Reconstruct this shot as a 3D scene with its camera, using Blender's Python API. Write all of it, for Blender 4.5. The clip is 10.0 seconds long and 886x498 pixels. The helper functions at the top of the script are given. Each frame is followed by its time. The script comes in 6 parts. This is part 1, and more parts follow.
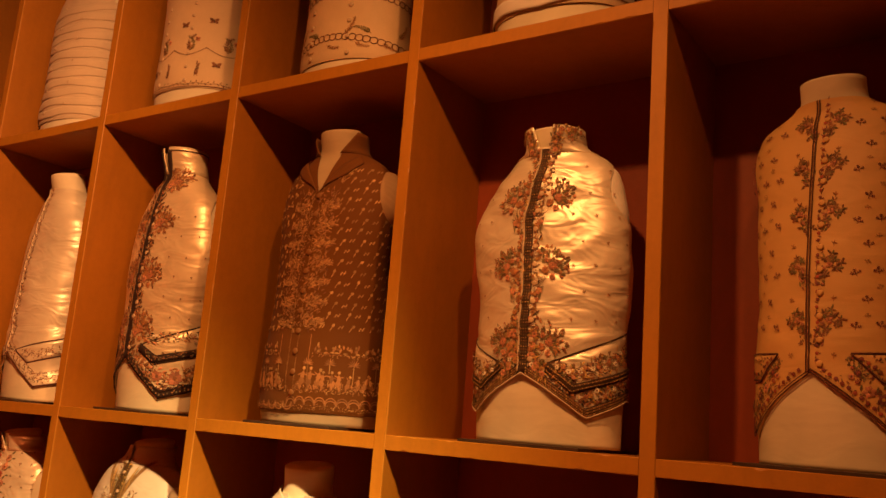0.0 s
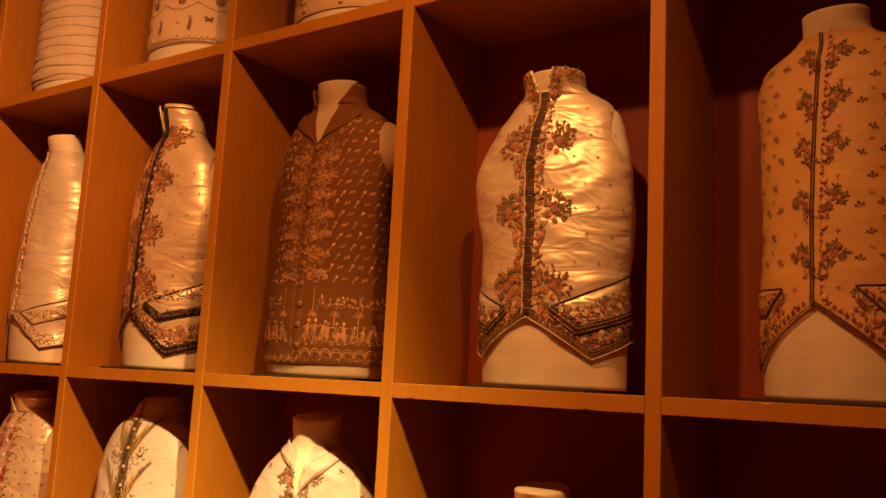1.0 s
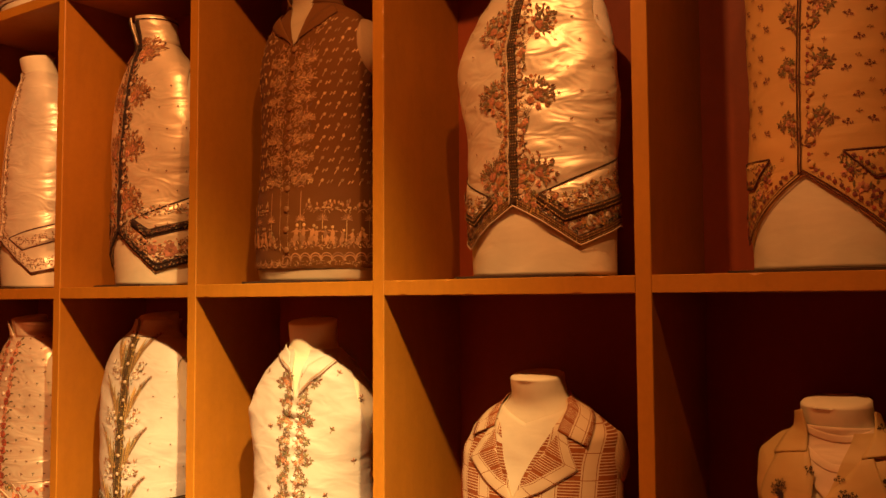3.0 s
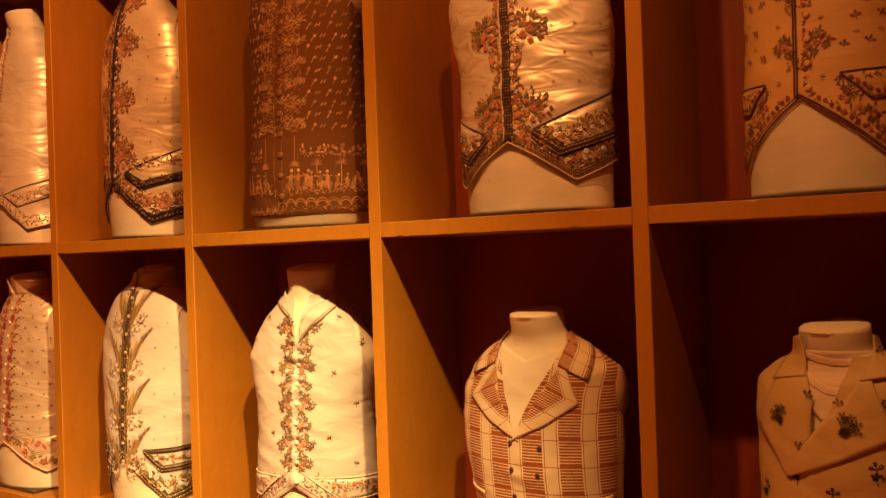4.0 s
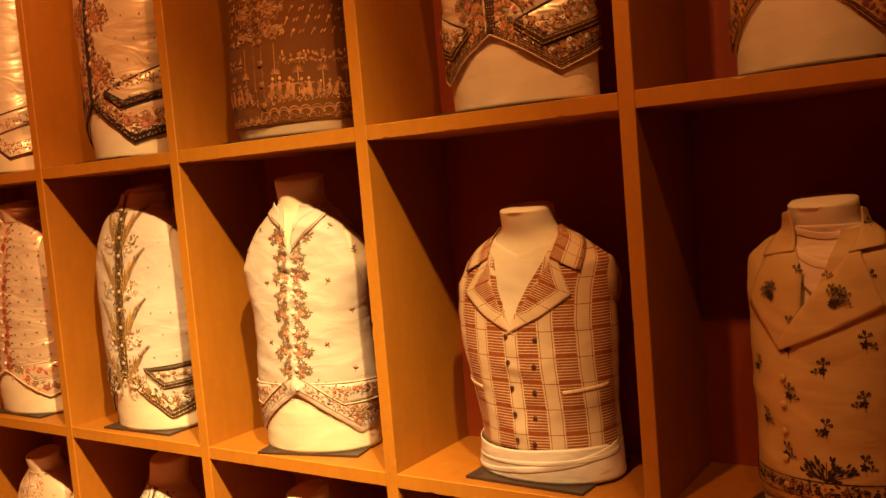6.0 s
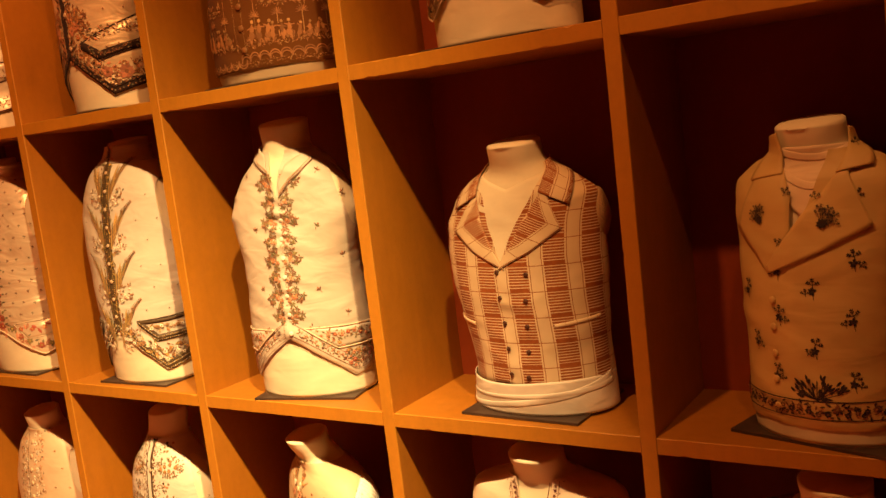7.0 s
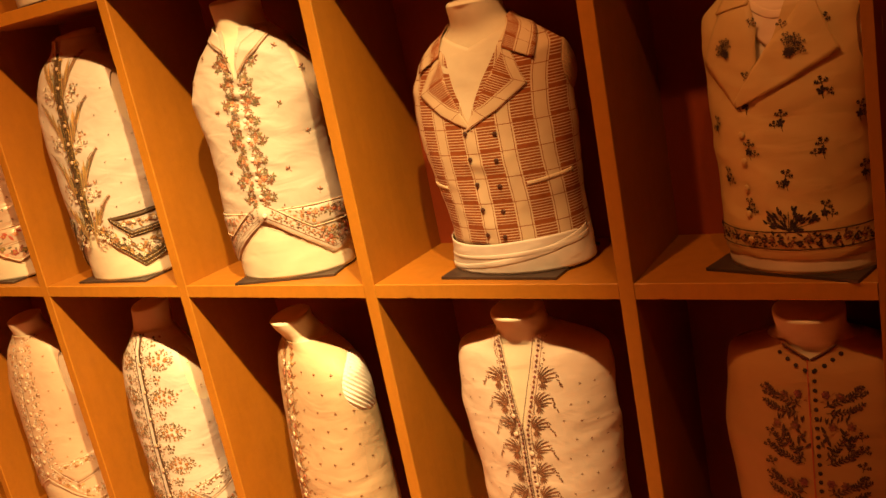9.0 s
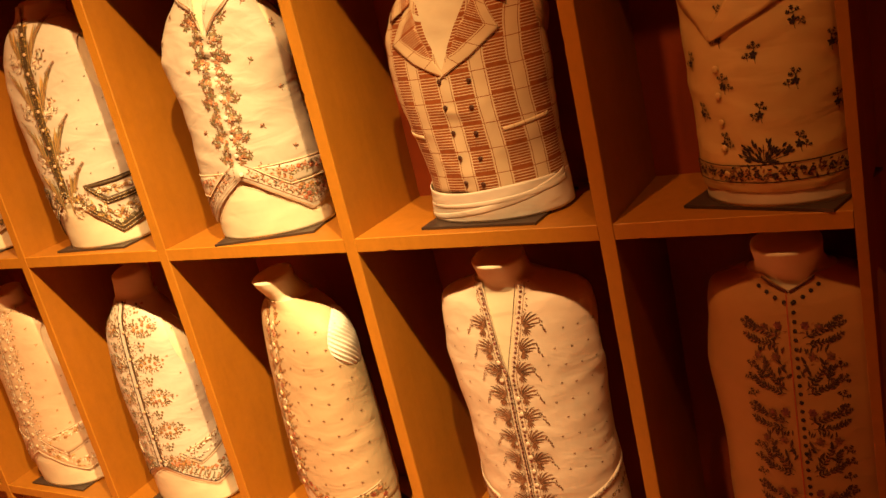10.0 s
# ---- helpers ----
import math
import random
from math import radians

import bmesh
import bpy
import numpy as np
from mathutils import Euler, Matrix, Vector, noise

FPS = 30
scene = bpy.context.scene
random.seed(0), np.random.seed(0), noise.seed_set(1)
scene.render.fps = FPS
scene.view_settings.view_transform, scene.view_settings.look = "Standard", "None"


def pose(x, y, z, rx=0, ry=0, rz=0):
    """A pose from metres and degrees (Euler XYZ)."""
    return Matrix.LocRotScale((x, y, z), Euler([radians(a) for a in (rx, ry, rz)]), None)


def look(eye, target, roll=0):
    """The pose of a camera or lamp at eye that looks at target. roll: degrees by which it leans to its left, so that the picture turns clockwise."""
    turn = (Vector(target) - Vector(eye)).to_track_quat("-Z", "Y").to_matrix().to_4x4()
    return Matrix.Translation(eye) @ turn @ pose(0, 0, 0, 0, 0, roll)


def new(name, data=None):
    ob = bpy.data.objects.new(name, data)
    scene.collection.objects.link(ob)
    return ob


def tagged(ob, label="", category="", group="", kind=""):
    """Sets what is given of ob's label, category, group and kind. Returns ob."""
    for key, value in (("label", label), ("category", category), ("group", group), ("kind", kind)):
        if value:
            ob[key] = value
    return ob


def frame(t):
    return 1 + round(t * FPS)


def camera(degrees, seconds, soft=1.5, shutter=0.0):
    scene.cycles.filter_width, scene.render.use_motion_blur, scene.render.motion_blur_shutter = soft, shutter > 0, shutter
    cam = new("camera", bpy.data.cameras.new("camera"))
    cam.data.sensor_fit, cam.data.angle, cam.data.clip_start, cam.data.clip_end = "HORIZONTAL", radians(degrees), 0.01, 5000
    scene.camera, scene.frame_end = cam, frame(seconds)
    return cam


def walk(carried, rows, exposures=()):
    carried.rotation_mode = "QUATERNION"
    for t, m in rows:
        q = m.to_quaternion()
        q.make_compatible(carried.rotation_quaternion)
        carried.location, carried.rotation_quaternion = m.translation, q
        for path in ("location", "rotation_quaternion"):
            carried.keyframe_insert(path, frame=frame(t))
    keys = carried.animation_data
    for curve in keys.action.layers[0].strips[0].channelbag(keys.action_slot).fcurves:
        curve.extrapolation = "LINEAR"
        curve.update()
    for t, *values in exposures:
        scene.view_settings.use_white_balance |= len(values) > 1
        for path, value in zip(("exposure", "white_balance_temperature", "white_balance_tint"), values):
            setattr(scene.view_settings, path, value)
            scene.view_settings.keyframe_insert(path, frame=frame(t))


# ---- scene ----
cam = camera(53.3, 10.0, soft=1.5)
PATH = [
    (0, (2.294, -1.481, 1.678), (1.176, 0.130, 2.069), 4.47),
    (0.5, (2.292, -1.476, 1.668), (1.170, 0.143, 2.014), 3.55),
    (1, (2.288, -1.472, 1.654), (1.163, 0.155, 1.955), 2.86),
    (1.5, (2.290, -1.453, 1.644), (1.154, 0.174, 1.894), 2.06),
    (2, (2.288, -1.464, 1.627), (1.164, 0.177, 1.838), 1.42),
    (2.5, (2.290, -1.456, 1.619), (1.170, 0.192, 1.787), 0.57),
    (4, (2.291, -1.436, 1.578), (1.166, 0.217, 1.593), -1.97),
    (4.5, (2.289, -1.436, 1.565), (1.167, 0.219, 1.538), -2.61),
    (5, (2.288, -1.436, 1.555), (1.170, 0.220, 1.481), -3.15),
    (5.5, (2.291, -1.435, 1.540), (1.174, 0.220, 1.429), -3.85),
    (7, (2.291, -1.432, 1.500), (1.191, 0.217, 1.234), -6.87),
    (7.5, (2.292, -1.431, 1.480), (1.200, 0.214, 1.158), -7.78),
    (8, (2.290, -1.431, 1.469), (1.207, 0.204, 1.077), -8.57),
    (8.5, (2.289, -1.434, 1.452), (1.215, 0.191, 1.001), -9.51),
    (9, (2.291, -1.430, 1.448), (1.229, 0.186, 0.935), -11.31),
    (9.5, (2.293, -1.438, 1.427), (1.247, 0.176, 0.878), -12.57),
    (10, (2.294, -1.438, 1.416), (1.264, 0.170, 0.823), -13.45),
]
walk(cam, [(t, look(eye, target, roll)) for t, eye, target, roll in PATH])

# ---- light: warm gallery spotlights above the camera, unseen, the rest of the room is dark ----
Z0 = 1.62  # height of the underside of the middle shelf
world = bpy.data.worlds.new("world")
world.use_nodes = True
world.node_tree.nodes["Background"].inputs[0].default_value = (0.02, 0.006, 0.002, 1)
world.node_tree.nodes["Background"].inputs[1].default_value = 0.0
scene.world = world


def spot(name, eye, target, watts, size, blend, radius, color):
    data = bpy.data.lights.new(name, "SPOT")
    data.energy, data.spot_size, data.spot_blend = watts, radians(size), blend
    data.shadow_soft_size, data.color = radius, color
    ob = new(name, data)
    ob.matrix_world = look(eye, target)
    return ob


WARM = (1.0, 0.415, 0.152)
# five beams from two unseen lamp places, split to fit the brightness: a wash, one to the far upper bays, one to the
# lower bays, and two more frontal ones
LAMPS_Y, LAMPS_Z = -1.18, Z0 + 1.71
LAMPS_RIGHT = (2.45, LAMPS_Y, LAMPS_Z)
FRONT = (1.52, LAMPS_Y, LAMPS_Z)
spot("wash_beam", LAMPS_RIGHT, (-2.55, 0.0, Z0 - 2.64), 103, 98.9, 1.0, 0.035, (1.0, 0.374, 0.112))
spot("far_beam", FRONT, (-18.36, 0.0, Z0 - 8.01), 385, 93.4, 1.0, 0.035, WARM)
spot("low_beam", LAMPS_RIGHT, (-2.00, 0.0, Z0 - 4.30), 945, 51.0, 1.0, 0.035, (1.0, 0.685, 0.290))
spot("front_beam", FRONT, (0.25, 0.0, Z0 - 4.21), 140, 123.6, 1.0, 0.035, (1.0, 0.380, 0.110))
spot("front_low_beam", FRONT, (-0.20, 0.0, Z0 - 4.60), 980, 53.0, 1.0, 0.035, (1.0, 0.605, 0.275))
scene.view_settings.exposure = -0.13


# ---- materials ----
def material(name, build, rough=0.6, metal=0.0):
    m = bpy.data.materials.new(name)
    m.use_nodes = True
    nt = m.node_tree
    b = nt.nodes["Principled BSDF"]
    b.inputs["Roughness"].default_value = rough
    b.inputs["Metallic"].default_value = metal
    build(nt, b)
    return m


def node(nt, kind, **values):
    n = nt.nodes.new(kind)
    for key, value in values.items():
        n.inputs[key.replace("_", " ")].default_value = value
    return n


def coords(nt, scale=(1, 1, 1)):
    c = nt.nodes.new("ShaderNodeTexCoord")
    mp = nt.nodes.new("ShaderNodeMapping")
    mp.inputs["Scale"].default_value = scale
    nt.links.new(c.outputs["Object"], mp.inputs["Vector"])
    return mp.outputs["Vector"]


def noise_of(nt, vec, scale, detail=4.0, rough=0.55):
    n = node(nt, "ShaderNodeTexNoise", Scale=scale, Detail=detail, Roughness=rough)
    nt.links.new(vec, n.inputs["Vector"])
    return n.outputs["Fac"]


def ramp(nt, fac, stops):
    r = nt.nodes.new("ShaderNodeValToRGB")
    while len(r.color_ramp.elements) < len(stops):
        r.color_ramp.elements.new(0.5)
    for e, (p, c) in zip(r.color_ramp.elements, stops):
        e.position, e.color = p, (*c, 1)
    nt.links.new(fac, r.inputs["Fac"])
    return r.outputs["Color"]


def mix(nt, fac, a, b, mode="MIX"):
    n = nt.nodes.new("ShaderNodeMix")
    n.data_type, n.blend_type = "RGBA", mode
    for sock, value in ((n.inputs["Factor"], fac), (n.inputs["A"], a), (n.inputs["B"], b)):
        if isinstance(value, (int, float)):
            sock.default_value = value
        elif isinstance(value, tuple):
            sock.default_value = (*value, 1)
        else:
            nt.links.new(value, sock)
    return n.outputs["Result"]


def bump(nt, bsdf, fac, strength, distance):
    n = node(nt, "ShaderNodeBump", Strength=strength, Distance=distance)
    nt.links.new(fac, n.inputs["Height"])
    nt.links.new(n.outputs["Normal"], bsdf.inputs["Normal"])


def shade(c, k):
    return tuple(min(1.0, v * k) for v in c)


def mdf(name, base):
    """Painted fibreboard with faint mottling, scuffs and a rolled-paint grain."""

    def build(nt, b):
        v = coords(nt)
        big = ramp(nt, noise_of(nt, v, 5.0, 6), [(0.3, shade(base, 0.86)), (0.7, shade(base, 1.1))])
        fine = ramp(nt, noise_of(nt, v, 60.0, 5, 0.7), [(0.35, shade(base, 0.82)), (0.65, shade(base, 1.14))])
        streak = ramp(nt, noise_of(nt, coords(nt, (1.0, 1.0, 0.22)), 34.0, 6, 0.65), [(0.3, shade(base, 0.78)), (0.5, base), (0.72, shade(base, 1.16))])
        nt.links.new(mix(nt, 0.35, mix(nt, 0.4, big, fine), streak), b.inputs["Base Color"])
        gloss = node(nt, "ShaderNodeMapRange", To_Min=0.42, To_Max=0.68)
        nt.links.new(noise_of(nt, v, 14.0, 5), gloss.inputs["Value"])
        nt.links.new(gloss.outputs["Result"], b.inputs["Roughness"])
        bump(nt, b, noise_of(nt, v, 220.0, 3), 0.3, 0.001)

    return material(name, build, 0.55)


def cloth(name, base, rough=0.75, sheen=0.03, weave=1.0, mottled=0.12, spec=0.3):
    """Woven cloth: fine crossing threads, soft uneven tone."""

    def build(nt, b):
        v = coords(nt)
        tone = ramp(nt, noise_of(nt, v, 11.0, 5), [(0.3, shade(base, 1 - mottled)), (0.7, shade(base, 1 + mottled * 0.6))])
        thread = ramp(nt, noise_of(nt, coords(nt, (1, 1, 0.25)), 900.0, 2), [(0.3, shade(base, 0.84)), (0.7, shade(base, 1.1))])
        nt.links.new(mix(nt, 0.35, tone, thread), b.inputs["Base Color"])
        b.inputs["Sheen Weight"].default_value = sheen
        b.inputs["Specular IOR Level"].default_value = spec
        bump(nt, b, noise_of(nt, coords(nt, (1, 1, 0.4)), 500.0, 2), 0.25 * weave, 0.0008)

    return material(name, build, rough)


def satin(name, base, rough=0.34, crease_by=0.9, metal=0.22):
    """Silk satin: broad sheen, faint weft lines."""

    def build(nt, b):
        v = coords(nt)
        tone = ramp(nt, noise_of(nt, v, 9.0, 5), [(0.3, shade(base, 0.88)), (0.7, shade(base, 1.06))])
        nt.links.new(tone, b.inputs["Base Color"])
        b.inputs["Specular IOR Level"].default_value = 0.5
        b.inputs["Metallic"].default_value = metal
        swirl = nt.nodes.new("ShaderNodeMapping")
        swirl.inputs["Rotation"].default_value = (0.0, 0.55, 0.2)
        swirl.inputs["Scale"].default_value = (0.42, 0.42, 1.0)
        nt.links.new(nt.nodes.new("ShaderNodeTexCoord").outputs["Object"], swirl.inputs["Vector"])
        folds = node(nt, "ShaderNodeTexNoise", Scale=24.0, Detail=2.0, Roughness=0.45, Distortion=0.7)
        nt.links.new(swirl.outputs["Vector"], folds.inputs["Vector"])
        crease = folds.outputs["Fac"]
        first = node(nt, "ShaderNodeBump", Strength=crease_by, Distance=0.008)
        nt.links.new(crease, first.inputs["Height"])
        weft = node(nt, "ShaderNodeBump", Strength=0.12, Distance=0.0008)
        nt.links.new(noise_of(nt, coords(nt, (0.15, 0.15, 1)), 420.0, 3), weft.inputs["Height"])
        nt.links.new(first.outputs["Normal"], weft.inputs["Normal"])
        nt.links.new(weft.outputs["Normal"], b.inputs["Normal"])

    return material(name, build, rough)


def thread(name, base, rough=0.75):
    """Embroidery silk, each stitch group a little lighter or darker."""

    def build(nt, b):
        g = nt.nodes.new("ShaderNodeNewGeometry")
        tone = ramp(nt, g.outputs["Random Per Island"], [(0.0, shade(base, 0.6)), (0.5, base), (1.0, shade(base, 1.45))])
        nt.links.new(tone, b.inputs["Base Color"])
        bump(nt, b, noise_of(nt, coords(nt), 700.0, 2), 0.4, 0.0008)

    return material(name, build, rough)


def plain(name, base, rough=0.5, metal=0.0):
    def build(nt, b):
        v = coords(nt)
        tone = ramp(nt, noise_of(nt, v, 30.0, 5), [(0.3, shade(base, 0.8)), (0.7, shade(base, 1.15))])
        nt.links.new(tone, b.inputs["Base Color"])

    return material(name, build, rough, metal)


def plaid(name):
    """Off-white cloth with broad brown hatched stripes, thin check lines and hatching, laid out on the cloth's own metres."""

    def build(nt, b):
        def op(kind, a, c=0.0):
            n = nt.nodes.new("ShaderNodeMath")
            n.operation = kind
            for sock, value in ((n.inputs[0], a), (n.inputs[1], c)):
                if isinstance(value, (int, float)):
                    sock.default_value = value
                else:
                    nt.links.new(value, sock)
            return n.outputs[0]

        uv = nt.nodes.new("ShaderNodeUVMap")
        uv.uv_map = "cloth"
        sep = nt.nodes.new("ShaderNodeSeparateXYZ")
        nt.links.new(uv.outputs["UV"], sep.inputs["Vector"])
        u, z = sep.outputs["X"], sep.outputs["Y"]
        wob = op("MULTIPLY", noise_of(nt, uv.outputs["UV"], 40.0, 3), 0.0012)
        u = op("ADD", u, wob)
        z = op("ADD", z, wob)
        pu = op("PINGPONG", op("ADD", u, 10.0 * 0.074 - 0.036), 0.037)  # half of one repeat across
        pz = op("MODULO", op("ADD", z, 10.0), 0.050)
        ph = op("MODULO", op("ADD", z, 10.0), 0.0056)
        stripe = op("LESS_THAN", pu, 0.0205)
        hatch = op("MULTIPLY", stripe, op("LESS_THAN", ph, 0.0039))
        solid = op("MULTIPLY", stripe, op("LESS_THAN", pz, 0.0070))
        line = op("MULTIPLY", op("GREATER_THAN", pz, 0.0485), op("SUBTRACT", 1.0, stripe))
        side = op("LESS_THAN", op("ABSOLUTE", op("SUBTRACT", pu, 0.0245)), 0.0007)
        mask = op("MAXIMUM", op("MAXIMUM", hatch, solid), op("MAXIMUM", line, side))
        base = ramp(nt, noise_of(nt, coords(nt), 12.0, 5), [(0.3, (0.62, 0.48, 0.27)), (0.7, (0.72, 0.57, 0.34))])
        ink = ramp(nt, noise_of(nt, uv.outputs["UV"], 90.0, 3), [(0.3, (0.25, 0.060, 0.007)), (0.7, (0.34, 0.095, 0.012))])
        nt.links.new(mix(nt, mask, base, ink), b.inputs["Base Color"])
        b.inputs["Sheen Weight"].default_value = 0.03
        bump(nt, b, noise_of(nt, coords(nt), 500.0, 2), 0.2, 0.0008)

    return material(name, build, 0.8)


M_BOARD = mdf("ochre_board", (0.335, 0.126, 0.0062))
# front faces look brighter than the board sides; that brightness is put in this colour
M_BRIGHT_EDGE = mdf("brightened_ochre_edge", (0.45, 0.190, 0.012))
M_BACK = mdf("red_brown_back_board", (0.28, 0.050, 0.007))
M_FORM = satin("form_calico", (0.78, 0.70, 0.47), 0.8, 0.25, 0.0)
# darker copy of M_FORM: shade at the brown waistcoat's form put into the colour
M_CALICO_SHADED = satin("shaded_calico", (0.50, 0.38, 0.22), 0.8, 0.3, 0.0)
M_PLATE = plain("dark_grey_plate", (0.070, 0.045, 0.030), 0.45, 0.3)
# unseen room surfaces: red kept light to bounce fill into the bays' shadows
M_ROOM = mdf("red_bounce_room_paint", (0.50, 0.14, 0.05))
M_FLOOR = mdf("red_bounce_room_floor", (0.36, 0.11, 0.05))
M_SLEEVE = cloth("tan_gathered_lining", (0.46, 0.30, 0.15), 0.8)
M_LINEN = cloth("white_linen", (0.82, 0.78, 0.66), 0.8)
M_RIB = cloth("ribbed_off_white_cotton", (0.66, 0.52, 0.34), 0.85)
M_BUTTER = cloth("pale_buff_silk", (0.72, 0.54, 0.31), 0.6)
M_IVORY = satin("ivory_satin", (0.97, 0.86, 0.62), 0.40, 1.2, 0.42)
M_PEACH = satin("peach_satin", (0.94, 0.76, 0.47), 0.42, 0.95, 0.42)
M_TAN = satin("tan_silk", (0.70, 0.42, 0.14), 0.6, 0.3, 0.0)
M_BROWN = cloth("brown_printed_cotton", (0.155, 0.055, 0.0075), 0.8)
M_CREAM = satin("cream_silk", (0.96, 0.85, 0.60), 0.42, 0.9, 0.42)
M_PINK = satin("pink_brocade", (0.84, 0.68, 0.46), 0.36, 1.2, 0.38)
M_WHITE = satin("white_silk", (0.67, 0.61, 0.49), 0.5, 0.5, 0.0)
M_PALE = satin("cream_white_silk", (0.57, 0.50, 0.38), 0.5, 0.5, 0.0)
M_OFFWHITE = satin("off_white_silk", (0.76, 0.64, 0.46), 0.55, 0.4, 0.0)
# dark tan cloth, its base lowered further to stand for dim light in its bay
M_DARKTAN_DIMMED = satin("dark_tan_silk_dimmed", (0.46, 0.255, 0.085), 0.6, 0.3, 0.0)
M_BEIGE = satin("beige_silk", (0.63, 0.44, 0.160), 0.62, 0.35, 0.0)
M_GOLDSILK = satin("pale_gold_silk", (0.72, 0.55, 0.35), 0.45, 0.35, 0.1)
M_APRICOT = satin("apricot_silk", (0.60, 0.45, 0.255), 0.58, 0.40, 0.0)
M_WRAP = satin("creased_white_cotton", (0.80, 0.74, 0.58), 0.8, 0.45, 0.0)
M_DRAPE = satin("draped_beige_linen", (0.78, 0.62, 0.40), 0.8, 1.0, 0.0)
M_PLAID = plaid("brown_plaid_cotton")
M_BLACK = cloth("dark_velvet_band", (0.030, 0.014, 0.010), 0.8)
M_BORDER = cloth("dark_patterned_ribbon", (0.055, 0.028, 0.013), 0.75)
M_BRAID = cloth("olive_braid", (0.075, 0.045, 0.018), 0.6)
M_CORD = cloth("pale_cord", (0.70, 0.55, 0.36), 0.6)
M_EDGE = cloth("dark_brown_binding", (0.10, 0.035, 0.022), 0.7)
M_BUTTON = plain("pale_covered_button", (0.62, 0.46, 0.28), 0.5)
M_BUTTON_DARK = plain("dark_brown_button", (0.09, 0.035, 0.02), 0.35)
M_BUTTON_BROWN = plain("brown_covered_button", (0.26, 0.11, 0.03), 0.6)
M_PEARL = plain("pearl_button", (0.80, 0.72, 0.56), 0.25)
THREAD = {
    "red": thread("red_silk", (0.34, 0.07, 0.035)),
    "rose": thread("rose_silk", (0.55, 0.24, 0.13)),
    "green": thread("green_silk", (0.17, 0.135, 0.045)),
    "grey": thread("grey_green_silk", (0.17, 0.14, 0.075)),
    "gold": thread("gold_silk", (0.52, 0.33, 0.09), 0.35),
    "brown": thread("brown_silk", (0.19, 0.078, 0.032)),
    "black": thread("black_silk", (0.030, 0.016, 0.012), 0.75),
    "plum": thread("plum_silk", (0.19, 0.055, 0.045)),
    "white": thread("white_silk_thread", (0.80, 0.70, 0.52)),
    "tan": thread("tan_silk_thread", (0.33, 0.165, 0.06)),
    "umber": thread("umber_silk", (0.20, 0.090, 0.038)),
    "straw": thread("straw_thread", (0.48, 0.275, 0.095)),
    "dusk": thread("dusky_rose_silk", (0.40, 0.16, 0.085)),
    "bark": thread("bark_silk", (0.070, 0.030, 0.015)),
    "ochre": thread("ochre_thread", (0.38, 0.17, 0.055)),
}


# ---- mesh helpers ----
def part(name, bm, mat, parent=None, label="", smooth=False):
    me = bpy.data.meshes.new(name)
    bm.to_mesh(me)
    bm.free()
    for m in mat if isinstance(mat, (list, tuple)) else [mat]:
        me.materials.append(m)
    if smooth:
        for p in me.polygons:
            p.use_smooth = True
    ob = new(name, me)
    ob.parent = parent
    if label:
        ob["label"] = label
    return ob


def box(x0, x1, y0, y1, z0, z1, bevel=0.0):
    bm = bmesh.new()
    bmesh.ops.create_cube(bm, size=1.0)
    for v in bm.verts:
        v.co = Vector(((x0 + x1) / 2 + v.co.x * (x1 - x0), (y0 + y1) / 2 + v.co.y * (y1 - y0), (z0 + z1) / 2 + v.co.z * (z1 - z0)))
    if bevel:
        bmesh.ops.bevel(bm, geom=bm.edges[:], offset=bevel, segments=2, affect="EDGES", profile=0.6)
    return bm


def empty(name, at, label, category, group="", kind="", turn=0.0):
    ob = new(name)
    ob.empty_display_size = 0.05
    ob.matrix_world = pose(*at, 0, 0, turn)
    return tagged(ob, label, category, group, kind)


# ---- the room: mostly unseen shell round the shelving, its red lightened to bounce fill ----
RX0, RX1, RY0, RY1, RH = -3.2, 4.2, -3.6, 0.45, 3.9


def room():
    def setting(name, bm, mat, label, category):
        tagged(part(name, bm, mat), label, category, kind="structure")

    setting("floor", box(RX0, RX1, RY0, RY1, -0.1, 0.0), M_FLOOR, "unseen gallery floor, reddish so that it bounces fill light", "floor")
    setting("ceiling", box(RX0, RX1, RY0, RY1, RH, RH + 0.1), M_ROOM, "unseen gallery ceiling in lightened red that bounces fill light", "ceiling")
    setting("wall_north", box(RX0, RX1, RY1, RY1 + 0.1, -0.1, RH + 0.1), M_ROOM, "dark red-brown gallery wall behind the shelving", "wall")
    setting("wall_south", box(RX0, RX1, RY0 - 0.1, RY0, -0.1, RH + 0.1), M_ROOM, "unseen wall facing the shelving, in lightened red that bounces fill light", "wall")
    setting("wall_west", box(RX0 - 0.1, RX0, RY0 - 0.1, RY1 + 0.1, -0.1, RH + 0.1), M_ROOM, "unseen side wall in lightened red that bounces fill light", "wall")
    setting("wall_east", box(RX1, RX1 + 0.1, RY0 - 0.1, RY1 + 0.1, -0.1, RH + 0.1), M_ROOM, "unseen side wall in lightened red that bounces fill light", "wall")


room()

# ---- the shelving ----
DEPTH = 0.287
COLS = [-1.149, -0.570, 0.009, 0.578, 1.160, 1.738]  # right faces of the uprights
X_END = 2.134  # left face of the end panel
TV, TH = 0.029, 0.030
SHELVES = [Z0 - 1.55, Z0 - 0.732, Z0, Z0 + 0.855, Z0 + 1.70]  # undersides


